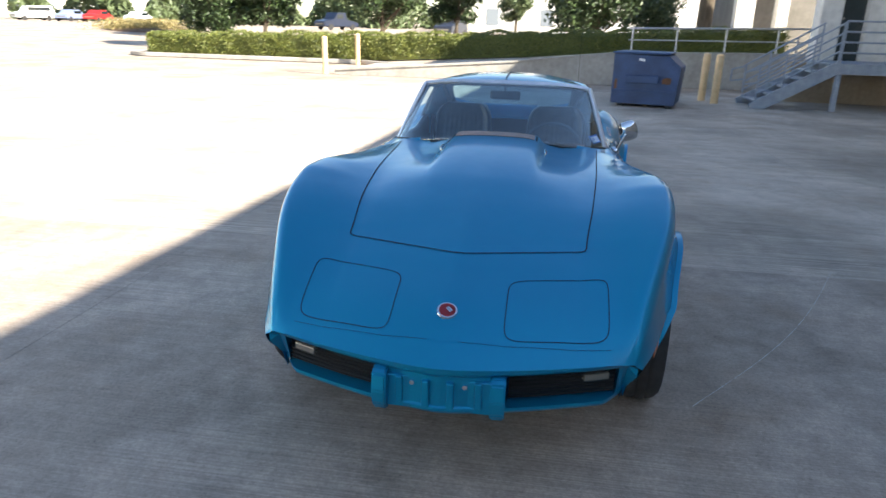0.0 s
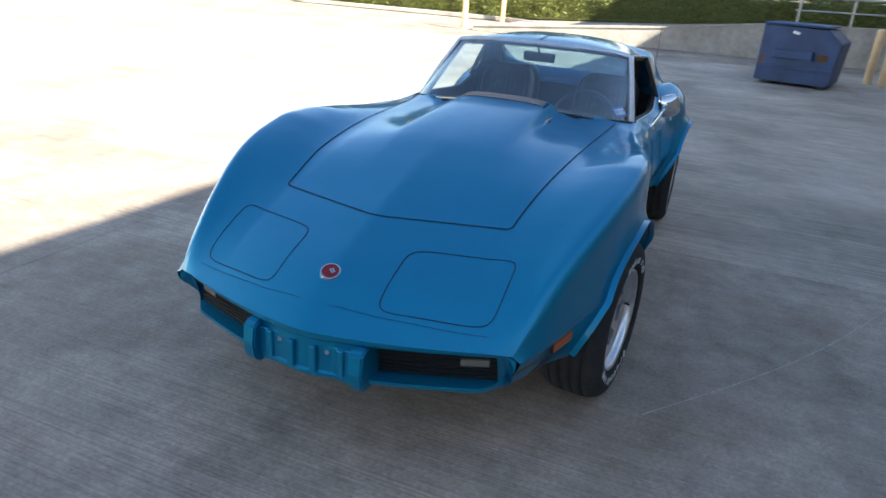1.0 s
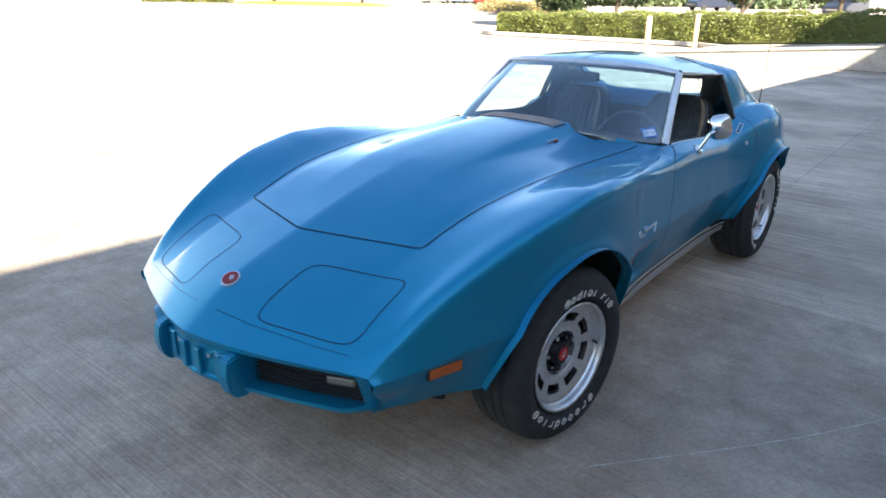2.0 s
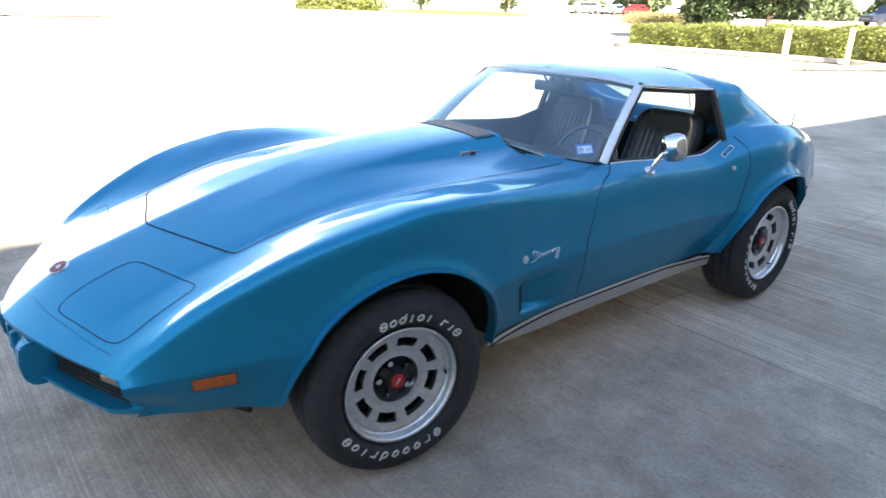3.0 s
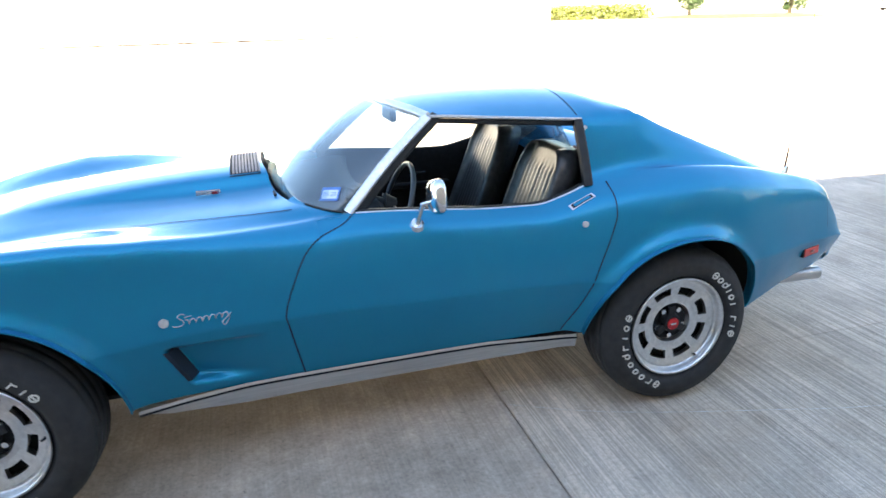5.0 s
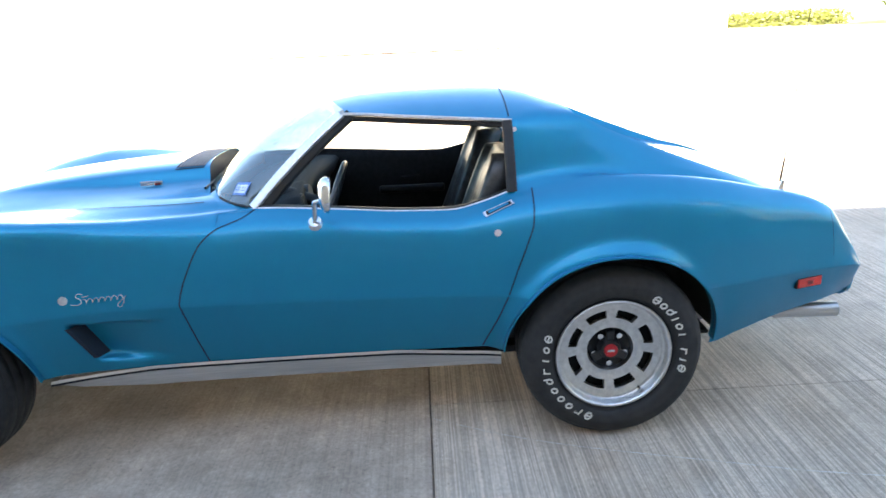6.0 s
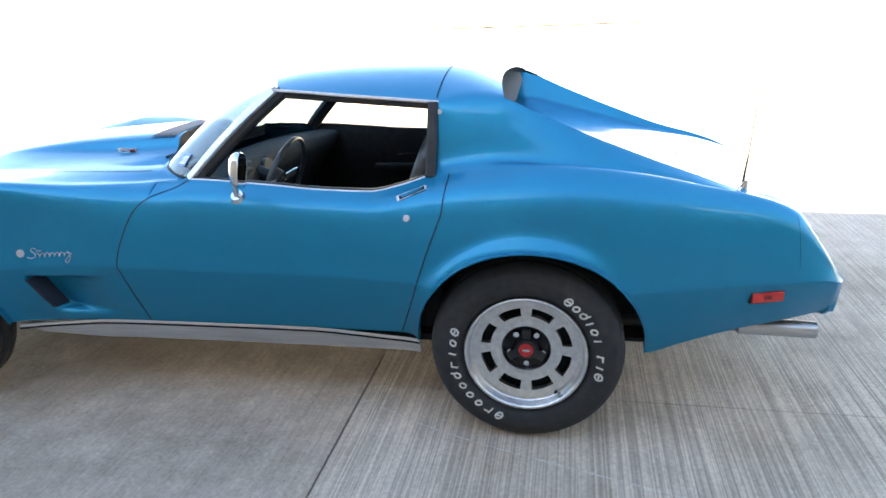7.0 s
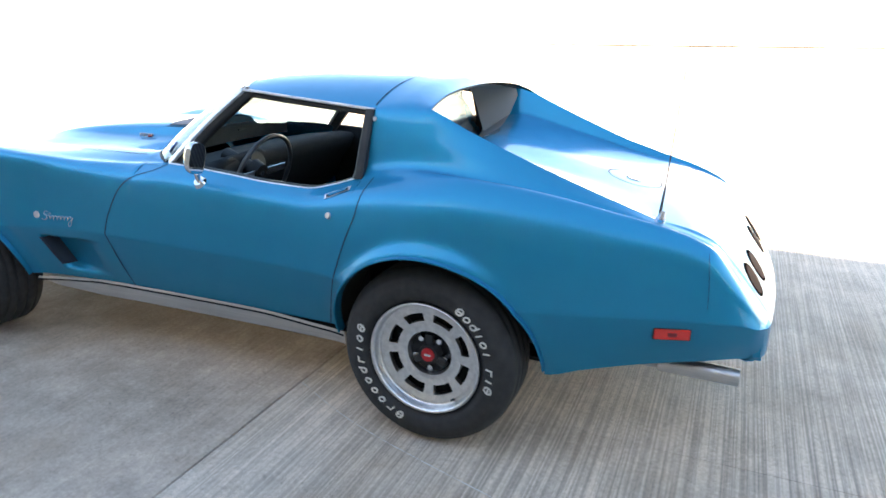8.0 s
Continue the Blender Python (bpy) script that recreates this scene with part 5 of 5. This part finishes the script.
def wall_top(x):
    return float(np.interp(x, (-6.5, -3.5, -1.0, 2.1, 5.4, 9), (.10, .33, .52, .87, .95, .98)))


verts, xs = [], np.linspace(-6.5, 9.2, 40)
for x in xs:
    verts += [(x, 18.28, -.02), (x, 18.28, wall_top(x)), (x, 18.52, wall_top(x)), (x, 18.52, -.02)]
faces = [(i * 4 + j, i * 4 + j + 1, i * 4 + j + 5, i * 4 + j + 4) for i in range(39) for j in range(3)] + [(0, 1, 2, 3), (159, 158, 157, 156)]
tagged(raw("ramp_wall", verts, faces, WALL_CONCRETE, None, smooth=False), "weathered concrete retaining wall beside a ramp", "wall", kind="structure")
verts = []
for x in xs:
    verts += [(x, 18.25, wall_top(x) + .003), (x, 18.25, wall_top(x) + .06), (x, 18.56, wall_top(x) + .06), (x, 18.56, wall_top(x) + .003)]
tagged(raw("wall_cap", verts, faces, WALL_CONCRETE, None, smooth=False), "pale concrete cap on the retaining wall", "wall", kind="structure")
verts = []
for x in xs:
    verts += [(x, 18.50, wall_top(x) - .03), (x, 22.3, wall_top(x) * .8 - .01), (x, 30, wall_top(x) * .8)]
tagged(raw("ramp", verts, grid_faces(40, 3), CONCRETE, None, smooth=False), "pale concrete ramp behind the wall", "ramp", kind="structure")


def hedge(name, path, width, base, top, count, leaf, size, label):
    """A clipped hedge along x: inner mass and leaves."""
    x0, x1, y0 = path
    inner = []
    for x in np.linspace(x0 + .1, x1 - .1, 60):
        b, t = base(x), top(x)
        for dy, z in ((-.42, b), (-.44, t - .18), (-.36, t - .06), (.36, t - .06), (.44, t - .18), (.42, b)):
            inner.append((x, y0 + dy * width, z))
    faces = [(i * 6 + j, i * 6 + (j + 1) % 6, (i + 1) * 6 + (j + 1) % 6, (i + 1) * 6 + j) for i in range(59) for j in range(6)] + [tuple(range(6)), tuple(59 * 6 + j for j in range(6))]
    v1 = np.array(inner)
    x = rng.uniform(x0, x1, count)
    u = rng.uniform(0, 1, count)
    front, up = u < .55, (u >= .55) & (u < .92)
    y = np.where(front, -.5 * width, rng.uniform(-.5, .5, count) * width)
    b, t = np.array([base(q) for q in x]), np.array([top(q) for q in x])
    z = np.where(front, b + (t - b) * rng.uniform(.06, 1, count), t)
    x = np.where(~front & ~up, x0, x)
    z = np.where(~front & ~up, base(x0) + (top(x0) - base(x0)) * rng.uniform(0, 1, count), z)
    wave = .05 * np.sin(x * 2.3) + .04 * np.sin(x * 5.1 + z * 4)
    c = np.c_[x + rng.normal(0, .04, count), y0 + y + np.where(front, wave, 0) + rng.normal(0, .05, count), z + np.where(up, wave, 0) + rng.normal(0, .035, count)]
    v2, f2 = leaves(rng, c, size)
    ob = raw(name, np.vstack([v1, v2]), faces + [tuple(int(i) + len(v1) for i in f) for f in f2], leaf, None, smooth=False)
    return tagged(ob, label, "hedge", kind="stuff")


hedge("hedge", (-16.6, 8.7, 25.2), 1.3, lambda x: .1 + .55 * float(np.interp(x, (-7, 3), (0, 1))),
      lambda x: float(np.interp(x, (-16.4, -9, -3.8, .6, 7, 10), (.90, 1.08, 1.2, 1.42, 1.64, 1.7))), 34000, HEDGE_LEAF, .045, "clipped yellow-green hedge in a kerbed bed")


# ---- bollards ----
def bollard(x, y, h, lean=0):
    ob = thing("bollard", "faded yellow painted steel pipe bollard", "bollard", (x, y, 0), "yellow bollards")
    bm = bmesh.new()
    tube(bm, (0, 0, -.02), (0, 0, h - .05), .085, seg=20)
    part("post", bm, YELLOW, ob, smooth=False)
    bm = bmesh.new()
    bmesh.ops.create_uvsphere(bm, u_segments=20, v_segments=10, radius=.085)
    for q in bm.verts:
        q.co.z = q.co.z * .6 + h - .05
    part("cap", bm, YELLOW, ob, smooth=True)
    return ob


bollard(-6.82, 18.35, 1.13)
bollard(-7.25, 23.6, 1.15)
bollard(3.83, 14.38, 1.1)
bollard(4.0, 13.8, 1.1)


# ---- dumpster ----
def dumpster():
    ob = thing("dumpster", "blue steel dumpster with rusted corner by the wall", "dumpster", (2.38, 12.85, 0))
    ob.rotation_euler = (0, 0, radians(-14))
    d = .62
    prof = [(-.70, .06), (-.70, 1.08), (.42, 1.06), (.68, .84), (.62, .06)]
    bm = bmesh.new()
    a = [bm.verts.new((x, -d, z)) for x, z in prof]
    b = [bm.verts.new((x, d, z)) for x, z in prof]
    bm.faces.new(a)
    bm.faces.new(b[::-1])
    for i in range(5):
        j = (i + 1) % 5
        bm.faces.new((a[j], a[i], b[i], b[j]))
    bmesh.ops.recalc_face_normals(bm, faces=bm.faces)
    bmesh.ops.bevel(bm, geom=list(bm.edges), offset=.012, segments=2, affect="EDGES")
    part("bin_body", bm, DUMPSTER_BLUE, ob)
    bm = bmesh.new()
    box(bm, (-.73, -d - .03, 1.085), (.44, d + .03, 1.125), .015)
    part("lid", bm, DUMPSTER_BLUE, ob)
    bm = bmesh.new()
    box(bm, (-.42, -d - .12, .50), (.26, -d + .01, .66), .015)
    part("fork_pocket", bm, DUMPSTER_BLUE, ob)
    bm = bmesh.new()
    box(bm, (-.70, -d - .03, .30), (.64, -d + .01, .36), .01)
    part("rib", bm, DUMPSTER_BLUE, ob)
    for x, z, sx, sz in ((.42, .56, .12, .09), (-.62, .45, .04, .16)):
        bm = bmesh.new()
        bmesh.ops.create_grid(bm, x_segments=8, y_segments=8, size=1)
        for q in bm.verts:
            r = 1 - .35 * abs(noise.noise(q.co * 3)) - .2 * q.co.length
            q.co = Vector((x + q.co.x * sx * r, -d - .004, z + q.co.y * sz * r))
        part("rust_patch", bm, RUST, ob, "brown rust patch")
    bm = bmesh.new()
    box(bm, (-.38, -d - .008, .90), (-.26, -d + .001, .95), 0, pose(0, 0, 0, 0, 12, 0))
    part("label_plate", bm, PALE_SHEET, ob, "small white label")
    bm = bmesh.new()
    box(bm, (-.706, -d + .12, .55), (-.699, -d + .42, .95), 0)
    part("side_label", bm, PALE_SHEET, ob, "white side label")
    for x in (-.5, .5):
        for y in (-.5, .5):
            bm = bmesh.new()
            box(bm, (x - .06, y - .06, -.002), (x + .06, y + .06, .07), .01)
            part("foot", bm, BLACK, ob)


dumpster()


# ---- railing on the wall ----
def wall_railing():
    ob = thing("wall_railing", "galvanised pipe railing on the retaining wall", "railing", (2.5, 18.4, 0))
    for x in (2.5, 3.75, 5.1, 6.5, 7.9):
        bm = bmesh.new()
        tube(bm, (x - 2.5, 0, wall_top(x) + .04), (x - 2.5, 0, 1.66), .028, seg=10)
        part("post", bm, GALV, ob)
    bm = bmesh.new()
    tube(bm, (-.1, 0, 1.60), (6.4, 0, 1.74), .028, seg=10)
    part("top_rail", bm, GALV, ob)
    bm = bmesh.new()
    tube(bm, (-.1, 0, 1.28), (6.4, 0, 1.36), .02, seg=10)
    part("mid_rail", bm, GALV, ob)


wall_railing()


# ---- steel stairs and landing ----
def stairs():
    ob = thing("steel_stairs", "grey painted steel stairs with pipe rails", "stairs", (4.6, 13.0, 0))
    run, rise, n = 1.62, 1.0, 6
    for y in (0, 1.15):
        bm = bmesh.new()
        prof = [(0, 0), (.28, 0), (run + .02, rise - .22), (run + .02, rise), (run - .1, rise), (-.06, .10)]
        a = [bm.verts.new((x, y, z)) for x, z in prof]
        b = [bm.verts.new((x, y + .05, z)) for x, z in prof]
        bm.faces.new(a)
        bm.faces.new(b[::-1])
        for i in range(len(prof)):
            j = (i + 1) % len(prof)
            bm.faces.new((a[j], a[i], b[i], b[j]))
        bmesh.ops.recalc_face_normals(bm, faces=bm.faces)
        part("stringer", bm, STEEL, ob)
        slope = rise / run
        for h in (.26, .44, .62, .82):
            bm = bmesh.new()
            tube(bm, (.05, y + .025, .05 * slope + h), (run, y + .025, rise + h), .02, seg=8)
            part("rail", bm, STEEL, ob)
        for x in (.08, .58, 1.1, run - .02):
            bm = bmesh.new()
            tube(bm, (x, y + .025, x * slope), (x, y + .025, x * slope + .83), .02, seg=8)
            part("rail_post", bm, STEEL, ob)
        bm = bmesh.new()
        tube(bm, (.05, y + .025, .83), (-.22, y + .025, .76), .02, seg=8)
        tube(bm, (-.22, y + .025, .76), (-.22, y + .025, .50), .02, seg=8)
        tube(bm, (-.22, y + .025, .50), (.05, y + .025, .54), .02, seg=8)
        part("rail_end", bm, STEEL, ob)
    for k in range(n):
        bm = bmesh.new()
        x = run * (k + .3) / n
        box(bm, (x, .05, rise * (k + 1) / n - .04), (x + .26, 1.15, rise * (k + 1) / n), .004)
        part("tread", bm, STEEL, ob)


def landing():
    ob = thing("steel_landing", "grey painted steel landing with railings", "landing", (6.22, 13.0, 0))
    bm = bmesh.new()
    box(bm, (0, 0, .78), (1.95, 1.95, 1.0), .008)
    part("deck", bm, STEEL, ob)
    for x, y in ((.05, .06), (1.85, .06)):
        bm = bmesh.new()
        box(bm, (x - .05, y - .05, -.01), (x + .05, y + .05, .79), .005)
        part("support_post", bm, STEEL, ob)
    for h in (.22, .43, .64, .85):
        bm = bmesh.new()
        tube(bm, (0, .025, 1.0 + h), (1.95, .025, 1.0 + h), .02, seg=8)
        part("rail", bm, STEEL, ob)
    for x in (.02, .95, 1.9):
        bm = bmesh.new()
        tube(bm, (x, .025, .98), (x, .025, 1.86), .02, seg=8)
        part("rail_post", bm, STEEL, ob)


stairs()
landing()


# ---- buildings ----
def solid_wall(name, lo, hi, material, label, m=None):
    bm = bmesh.new()
    box(bm, lo, hi)
    ob = part(name, bm, material, None)
    if m is not None:
        ob.matrix_basis = m
    return tagged(ob, label, "wall", kind="structure")


# the unseen hall whose shade covers the yard; its wall is coloured as shaded
solid_wall("wall_hall", (0, -50, 0), (14, 15, 7.55), SHADED_STUCCO, "plain weathered stucco wall of a hall in a shaded tone", pose(7.6, 0, 0, 0, 0, -3))
# dock building beyond the stairs: base, wall round a doorway, pilasters
solid_wall("wall_base", (5.9, 15.0, 0), (20, 15.6, .93), TAN_WALL, "tan block wall under the landing")
solid_wall("wall_dock_left", (6.44, 15.2, .93), (6.90, 15.7, 8.2), STUCCO, "pale stucco wall beside the doorway")
solid_wall("wall_dock_right", (7.48, 15.2, .93), (20, 15.7, 8.2), STUCCO, "pale stucco wall beside the doorway")
solid_wall("wall_dock_above", (6.90, 15.2, 3.2), (7.48, 15.7, 8.2), STUCCO, "pale stucco wall above the doorway")
solid_wall("roof_dock", (6.40, 15.15, 8.2), (20, 24, 8.45), WALL_CONCRETE, "flat concrete roof edge")
porch = tagged(new("porch_building"), "pale columned building behind the hedge", "building")
porch.location = (8.2, 31, 0)
bm = bmesh.new()
# recessed wall behind the columns, its shade painted in by the darker stucco
box(bm, (.4, 1.5, 0), (14, 7, 7))
part("wall", bm, SHADED_STUCCO, porch)
bm = bmesh.new()
box(bm, (-.3, -.3, 7), (14.2, 7.2, 7.5), .03)
part("roof", bm, STUCCO, porch)
for x, w in ((0, .8), (1.75, .5), (3.6, .6)):
    bm = bmesh.new()
    box(bm, (x, 0, 0), (x + w, .6, 7), .02)
    part("column", bm, STUCCO, porch)
bm = bmesh.new()
box(bm, (6.905, 15.42, .93), (7.475, 15.48, 3.195), .004)
d1 = tagged(part("door_1", bm, DOOR_DARK, None), "dark green-black steel entrance door", "door", kind="structure")
bm = bmesh.new()
tube(bm, (7.0, 15.42, 1.95), (7.0, 15.37, 1.95), .03, seg=12)
part("door_handle", bm, CHROME, d1)

# ---- trees ----
def tree(x, y, height, crown, low, leaf, count, seed, label, trunk=.13):
    ob = thing("tree", label, "tree", (x, y, ground_z(x, y)))
    r = np.random.default_rng(seed)
    bm = bmesh.new()
    tube(bm, (0, 0, -.05), (.05, 0, low + .5), trunk, trunk * .7, 10)
    for k in range(7):
        a = k * 2.4 + r.uniform(0, .5)
        e = Vector((math.cos(a) * crown * .6, math.sin(a) * crown * .6, low + (height - low) * r.uniform(.3, .8)))
        tube(bm, (.05, 0, low + .2 + .08 * k), e, trunk * .45, trunk * .12, 6)
    part("trunk", bm, BARK, ob)
    count *= 2
    clumps = []
    for k in range(26):
        d = r.normal(size=3)
        d /= np.linalg.norm(d)
        d *= r.uniform(.55, 1.0)
        clumps.append(((d[0] * crown * .8, d[1] * crown * .8, low + (height - low) * (.5 + .48 * d[2])), crown * r.uniform(.25, .42)))
    pts = []
    for c, rad in clumps:
        q = r.normal(size=(count // 26, 3))
        q /= np.linalg.norm(q, axis=1)[:, None]
        pts.append(np.array(c) + q * rad * r.uniform(.45, 1.05, (count // 26, 1)) * (1, 1, .8))
    pts = np.vstack(pts)
    pts = pts[pts[:, 2] > low * .8]
    v, f = leaves(r, pts, .12)
    tagged(raw("crown", v, f, leaf, ob, smooth=False), kind="stuff")


for k, (x, y, h, c, low, leaf, count) in enumerate((
        (-17.9, 33, 6.4, 2.5, .75, TREE_LEAF, 6500), (-15.4, 33.9, 6.4, 2.4, .8, TREE_LEAF, 6000), (-8.9, 34, 6.8, 2.8, .85, TREE_LEAF, 6500), (-5.6, 39, 6, 2.2, 1.3, TREE_LEAF, 4200),
        (-2.6, 48, 4.4, 1.3, 1.5, PALM_LEAF, 1600), (2.3, 34, 6.6, 3.0, .95, TREE_LEAF, 7000), (5.8, 40, 4.2, 2.2, 1.0, PALM_LEAF, 2600), (-24.5, 44, 6.5, 2.6, 1.2, TREE_LEAF, 4500))):
    tree(x, y, h, c, low, leaf, count, 20 + k, "leafy dark green street tree" if leaf is TREE_LEAF else "pale feathery tree behind the hedge")
bm = bmesh.new()
tube(bm, (0, 0, 0), (.1, 0, 6.5), .32, .24, 14)
tk = thing("palm_trunk", "thick brown bare trunk behind the railing", "tree", (6.2, 27.5, .5))
part("trunk", bm, BARK, tk)


# ---- far left: lawn island, hedge, trees, scrub ----
def mound(name, cx, cy, rx, ry, h, material, label, turn=0):
    verts, faces = [(0, 0, h)], []
    for i, s in enumerate((.4, .75, .95, 1.0)):
        for j in range(40):
            a = 2 * math.pi * j / 40
            verts.append((rx * s * math.cos(a), ry * s * math.sin(a), h * (1 - s**6) if s < 1 else -.02))
    faces = [(0, 1 + j, 1 + (j + 1) % 40) for j in range(40)]
    faces += [(1 + i * 40 + j, 1 + (i + 1) * 40 + j, 1 + (i + 1) * 40 + (j + 1) % 40, 1 + i * 40 + (j + 1) % 40) for i in range(3) for j in range(40)]
    ob = raw(name, verts, faces, material, None)
    ob.matrix_basis = pose(cx, cy, ground_z(cx, cy) - .05, 0, 0, turn)
    return tagged(ob, label, "lawn", kind="structure")


mound("lawn_island", -55.3, 46.6, 8.6, 3.6, .35, GRASS, "dry yellow-green lawn island in the yard", 33)
mound("scrub_bank", -32.5, 50, 4.6, 2.2, .3, SOIL, "bare mulch bank with dry scrub", -25)
c = np.c_[rng.normal(-32.5, 1.7, 9000), rng.normal(50, .9, 9000), rng.uniform(.1, 1.0, 9000) * rng.uniform(.5, 1, 9000) + ground_z(-32.5, 50)]
v, f = leaves(rng, c, .09)
tagged(raw("scrub", v, f, SCRUB_LEAF, None, smooth=False), "dry brown scrub on the mulch bank", "scrub", kind="stuff")
for k, (x, y) in enumerate(((-57.4, 43.6), (-50.3, 49))):
    tree(x, y, 5.0, 1.9, .5, TREE_LEAF, 2600, 60 + k, "leafy dark green street tree", .2)
n = 6500
t = rng.uniform(0, 1, n)
c = np.c_[-72 + t * 9.5 + rng.normal(0, .6, n), 29 + t * 13 + rng.normal(0, .6, n), ground_z(-67, 35) + rng.uniform(.02, 1.5, n) * (1 - .3 * rng.uniform(0, 1, n) ** 3)]
v, f = leaves(rng, c, .16)
tagged(raw("far_hedge", v, f, HEDGE_LEAF, None, smooth=False), "rounded yellow-green hedge across the yard", "hedge", kind="stuff")


# ---- parked vehicles far off ----
TYRE_FAR = RUBBER
GLASS_FAR = principled("dark_car_glass", (.02, .025, .03), .08)
# far panes are pale grey: distance haze is put into the glass colour
PALE_PANE = principled("pane_with_painted_haze", (.22, .25, .28), .25)


def far_car(x, y, turn, length, height, cab, colour, label, kind_name="parked_car"):
    ob = thing(kind_name, label, "car", (x, y, ground_z(x, y)))
    ob.rotation_euler = (0, 0, radians(turn))
    paint = principled("car_paint_" + label.split()[0], colour, .4, 0, Coat_Weight=.15)
    w, l = .88, length / 2
    prof = [(-l, .35), (-l, .78), (-l + .12, .90)] + [(-l + a * length, b * height) for a, b in cab] + [(l - .1, .82), (l, .70), (l, .35)]
    bm = bmesh.new()
    a = [bm.verts.new((px, -w, z)) for px, z in prof]
    b = [bm.verts.new((px, w, z)) for px, z in prof]
    bm.faces.new(a)
    bm.faces.new(b[::-1])
    for i in range(len(prof)):
        j = (i + 1) % len(prof)
        bm.faces.new((a[j], a[i], b[i], b[j]))
    bmesh.ops.recalc_face_normals(bm, faces=bm.faces)
    bmesh.ops.bevel(bm, geom=list(bm.edges), offset=.06, segments=2, affect="EDGES")
    part("body", bm, paint, ob)
    c0, c1 = cab[0][0], cab[-1][0]
    for s in (-1, 1):
        bm = bmesh.new()
        box(bm, (-l + (c0 + .09) * length, s * w - .01, height * .66), (-l + (c1 - .12) * length, s * w + .01, height * .90), .01)
        part("side_window", bm, GLASS_FAR, ob)
        for px in (-l * .62, l * .62):
            bm = bmesh.new()
            tube(bm, (px, s * (w - .1), .33), (px, s * (w + .02), .33), .33, seg=18)
            part("wheel", bm, TYRE_FAR, ob)
    bm = bmesh.new()
    box(bm, (-l - .012, -.6, .55), (-l + .05, .6, .68), .01)
    part("front_lamp", bm, CLEAR_LENS, ob)


SEDAN = ((.27, .70), (.40, .98), (.66, 1.0), (.84, .68))
VAN = ((.20, .62), (.30, .97), (.9, 1.0), (.98, .6))
TRUCK = ((.28, .62), (.38, 1.0), (.62, 1.0), (.66, .60))
far_car(-65.6, 79, 60, 4.7, 1.8, VAN, (.75, .75, .75), "white parked van across the yard", "parked_van")
far_car(-62.2, 81.4, 95, 4.5, 1.45, SEDAN, (.2, .25, .4), "blue parked sedan across the yard")
far_car(-59.6, 83.2, 95, 4.5, 1.5, SEDAN, (.4, .02, .02), "red parked hatchback across the yard")
far_car(-55.6, 86, 95, 4.5, 1.45, SEDAN, (.6, .62, .64), "silver parked sedan across the yard")
far_car(-24, 74, 60, 5.2, 1.85, TRUCK, (.008, .014, .035), "dark blue parked pickup behind the hedge", "parked_pickup")
far_car(-9.3, 62, 80, 4.8, 1.9, VAN, (.02, .025, .04), "dark parked van behind the hedge", "parked_van")
far_car(-50, 92, 95, 4.5, 1.45, SEDAN, (.7, .7, .7), "white parked sedan across the yard")

# far buildings and woods
def far_building(x, y, w, d, h, turn, label):
    ob = thing("far_building", label, "building", (x, y, ground_z(x, y)))
    ob.rotation_euler = (0, 0, radians(turn))
    bm = bmesh.new()
    box(bm, (-w / 2, -d / 2, 0), (w / 2, d / 2, h))
    part("wall", bm, STUCCO, ob)
    bm = bmesh.new()
    box(bm, (-w / 2 - .2, -d / 2 - .2, h), (w / 2 + .2, d / 2 + .2, h + .4), .05)
    part("roof", bm, WALL_CONCRETE, ob)
    for k in range(int(w // 7)):
        bm = bmesh.new()
        px = -w / 2 + 3 + 7 * k
        box(bm, (px - .8, -d / 2 - .05, 1.0), (px + .8, -d / 2 + .02, 3.0), .02)
        part("window", bm, PALE_PANE, ob)


far_building(4, 95, 30, 10, 7, 0, "pale warehouse behind the hedge")
far_building(-110, 150, 60, 12, 6, 35, "long pale building across the far road")
n = 16000
a = rng.uniform(math.radians(99), math.radians(131), n)
far = 118 + 8 * np.sin(a * 37) + rng.uniform(0, 9, n)
c = np.c_[np.cos(a) * far, np.sin(a) * far, (4.2 + 2.2 * np.sin(a * 61) + 1.2 * np.sin(a * 143)) * rng.uniform(0, 1, n) ** .8 + .7]
v, f = leaves(rng, c, .5)
tagged(raw("far_woods", v, f, PALM_LEAF, None, smooth=False), "hazy green line of distant woods", "woods", kind="stuff")


# pale sunlit hall that closes the yard on the far side of the car
facade = tagged(new("yard_hall"), "long white sunlit hall across the concrete yard", "building")
facade.location = (-47, -42, ground_z(-47, -42) - .25)
bm = bmesh.new()
box(bm, (-14, -75, 0), (0, 66, 11.6))
part("wall", bm, STUCCO, facade)
bm = bmesh.new()
box(bm, (-14.2, -75.2, 11.6), (.25, 66.2, 12.0), .04)
part("roof", bm, WALL_CONCRETE, facade)
for y in (-62, -48, -33, -18, -3, 12, 26, 42, 53.5):
    bm = bmesh.new()
    box(bm, (-.05, y - 1.7, 1.2), (.04, y + 1.7, 4.6), .02)
    part("dock_door", bm, PALE_SHEET, facade, "white roll-up dock door")
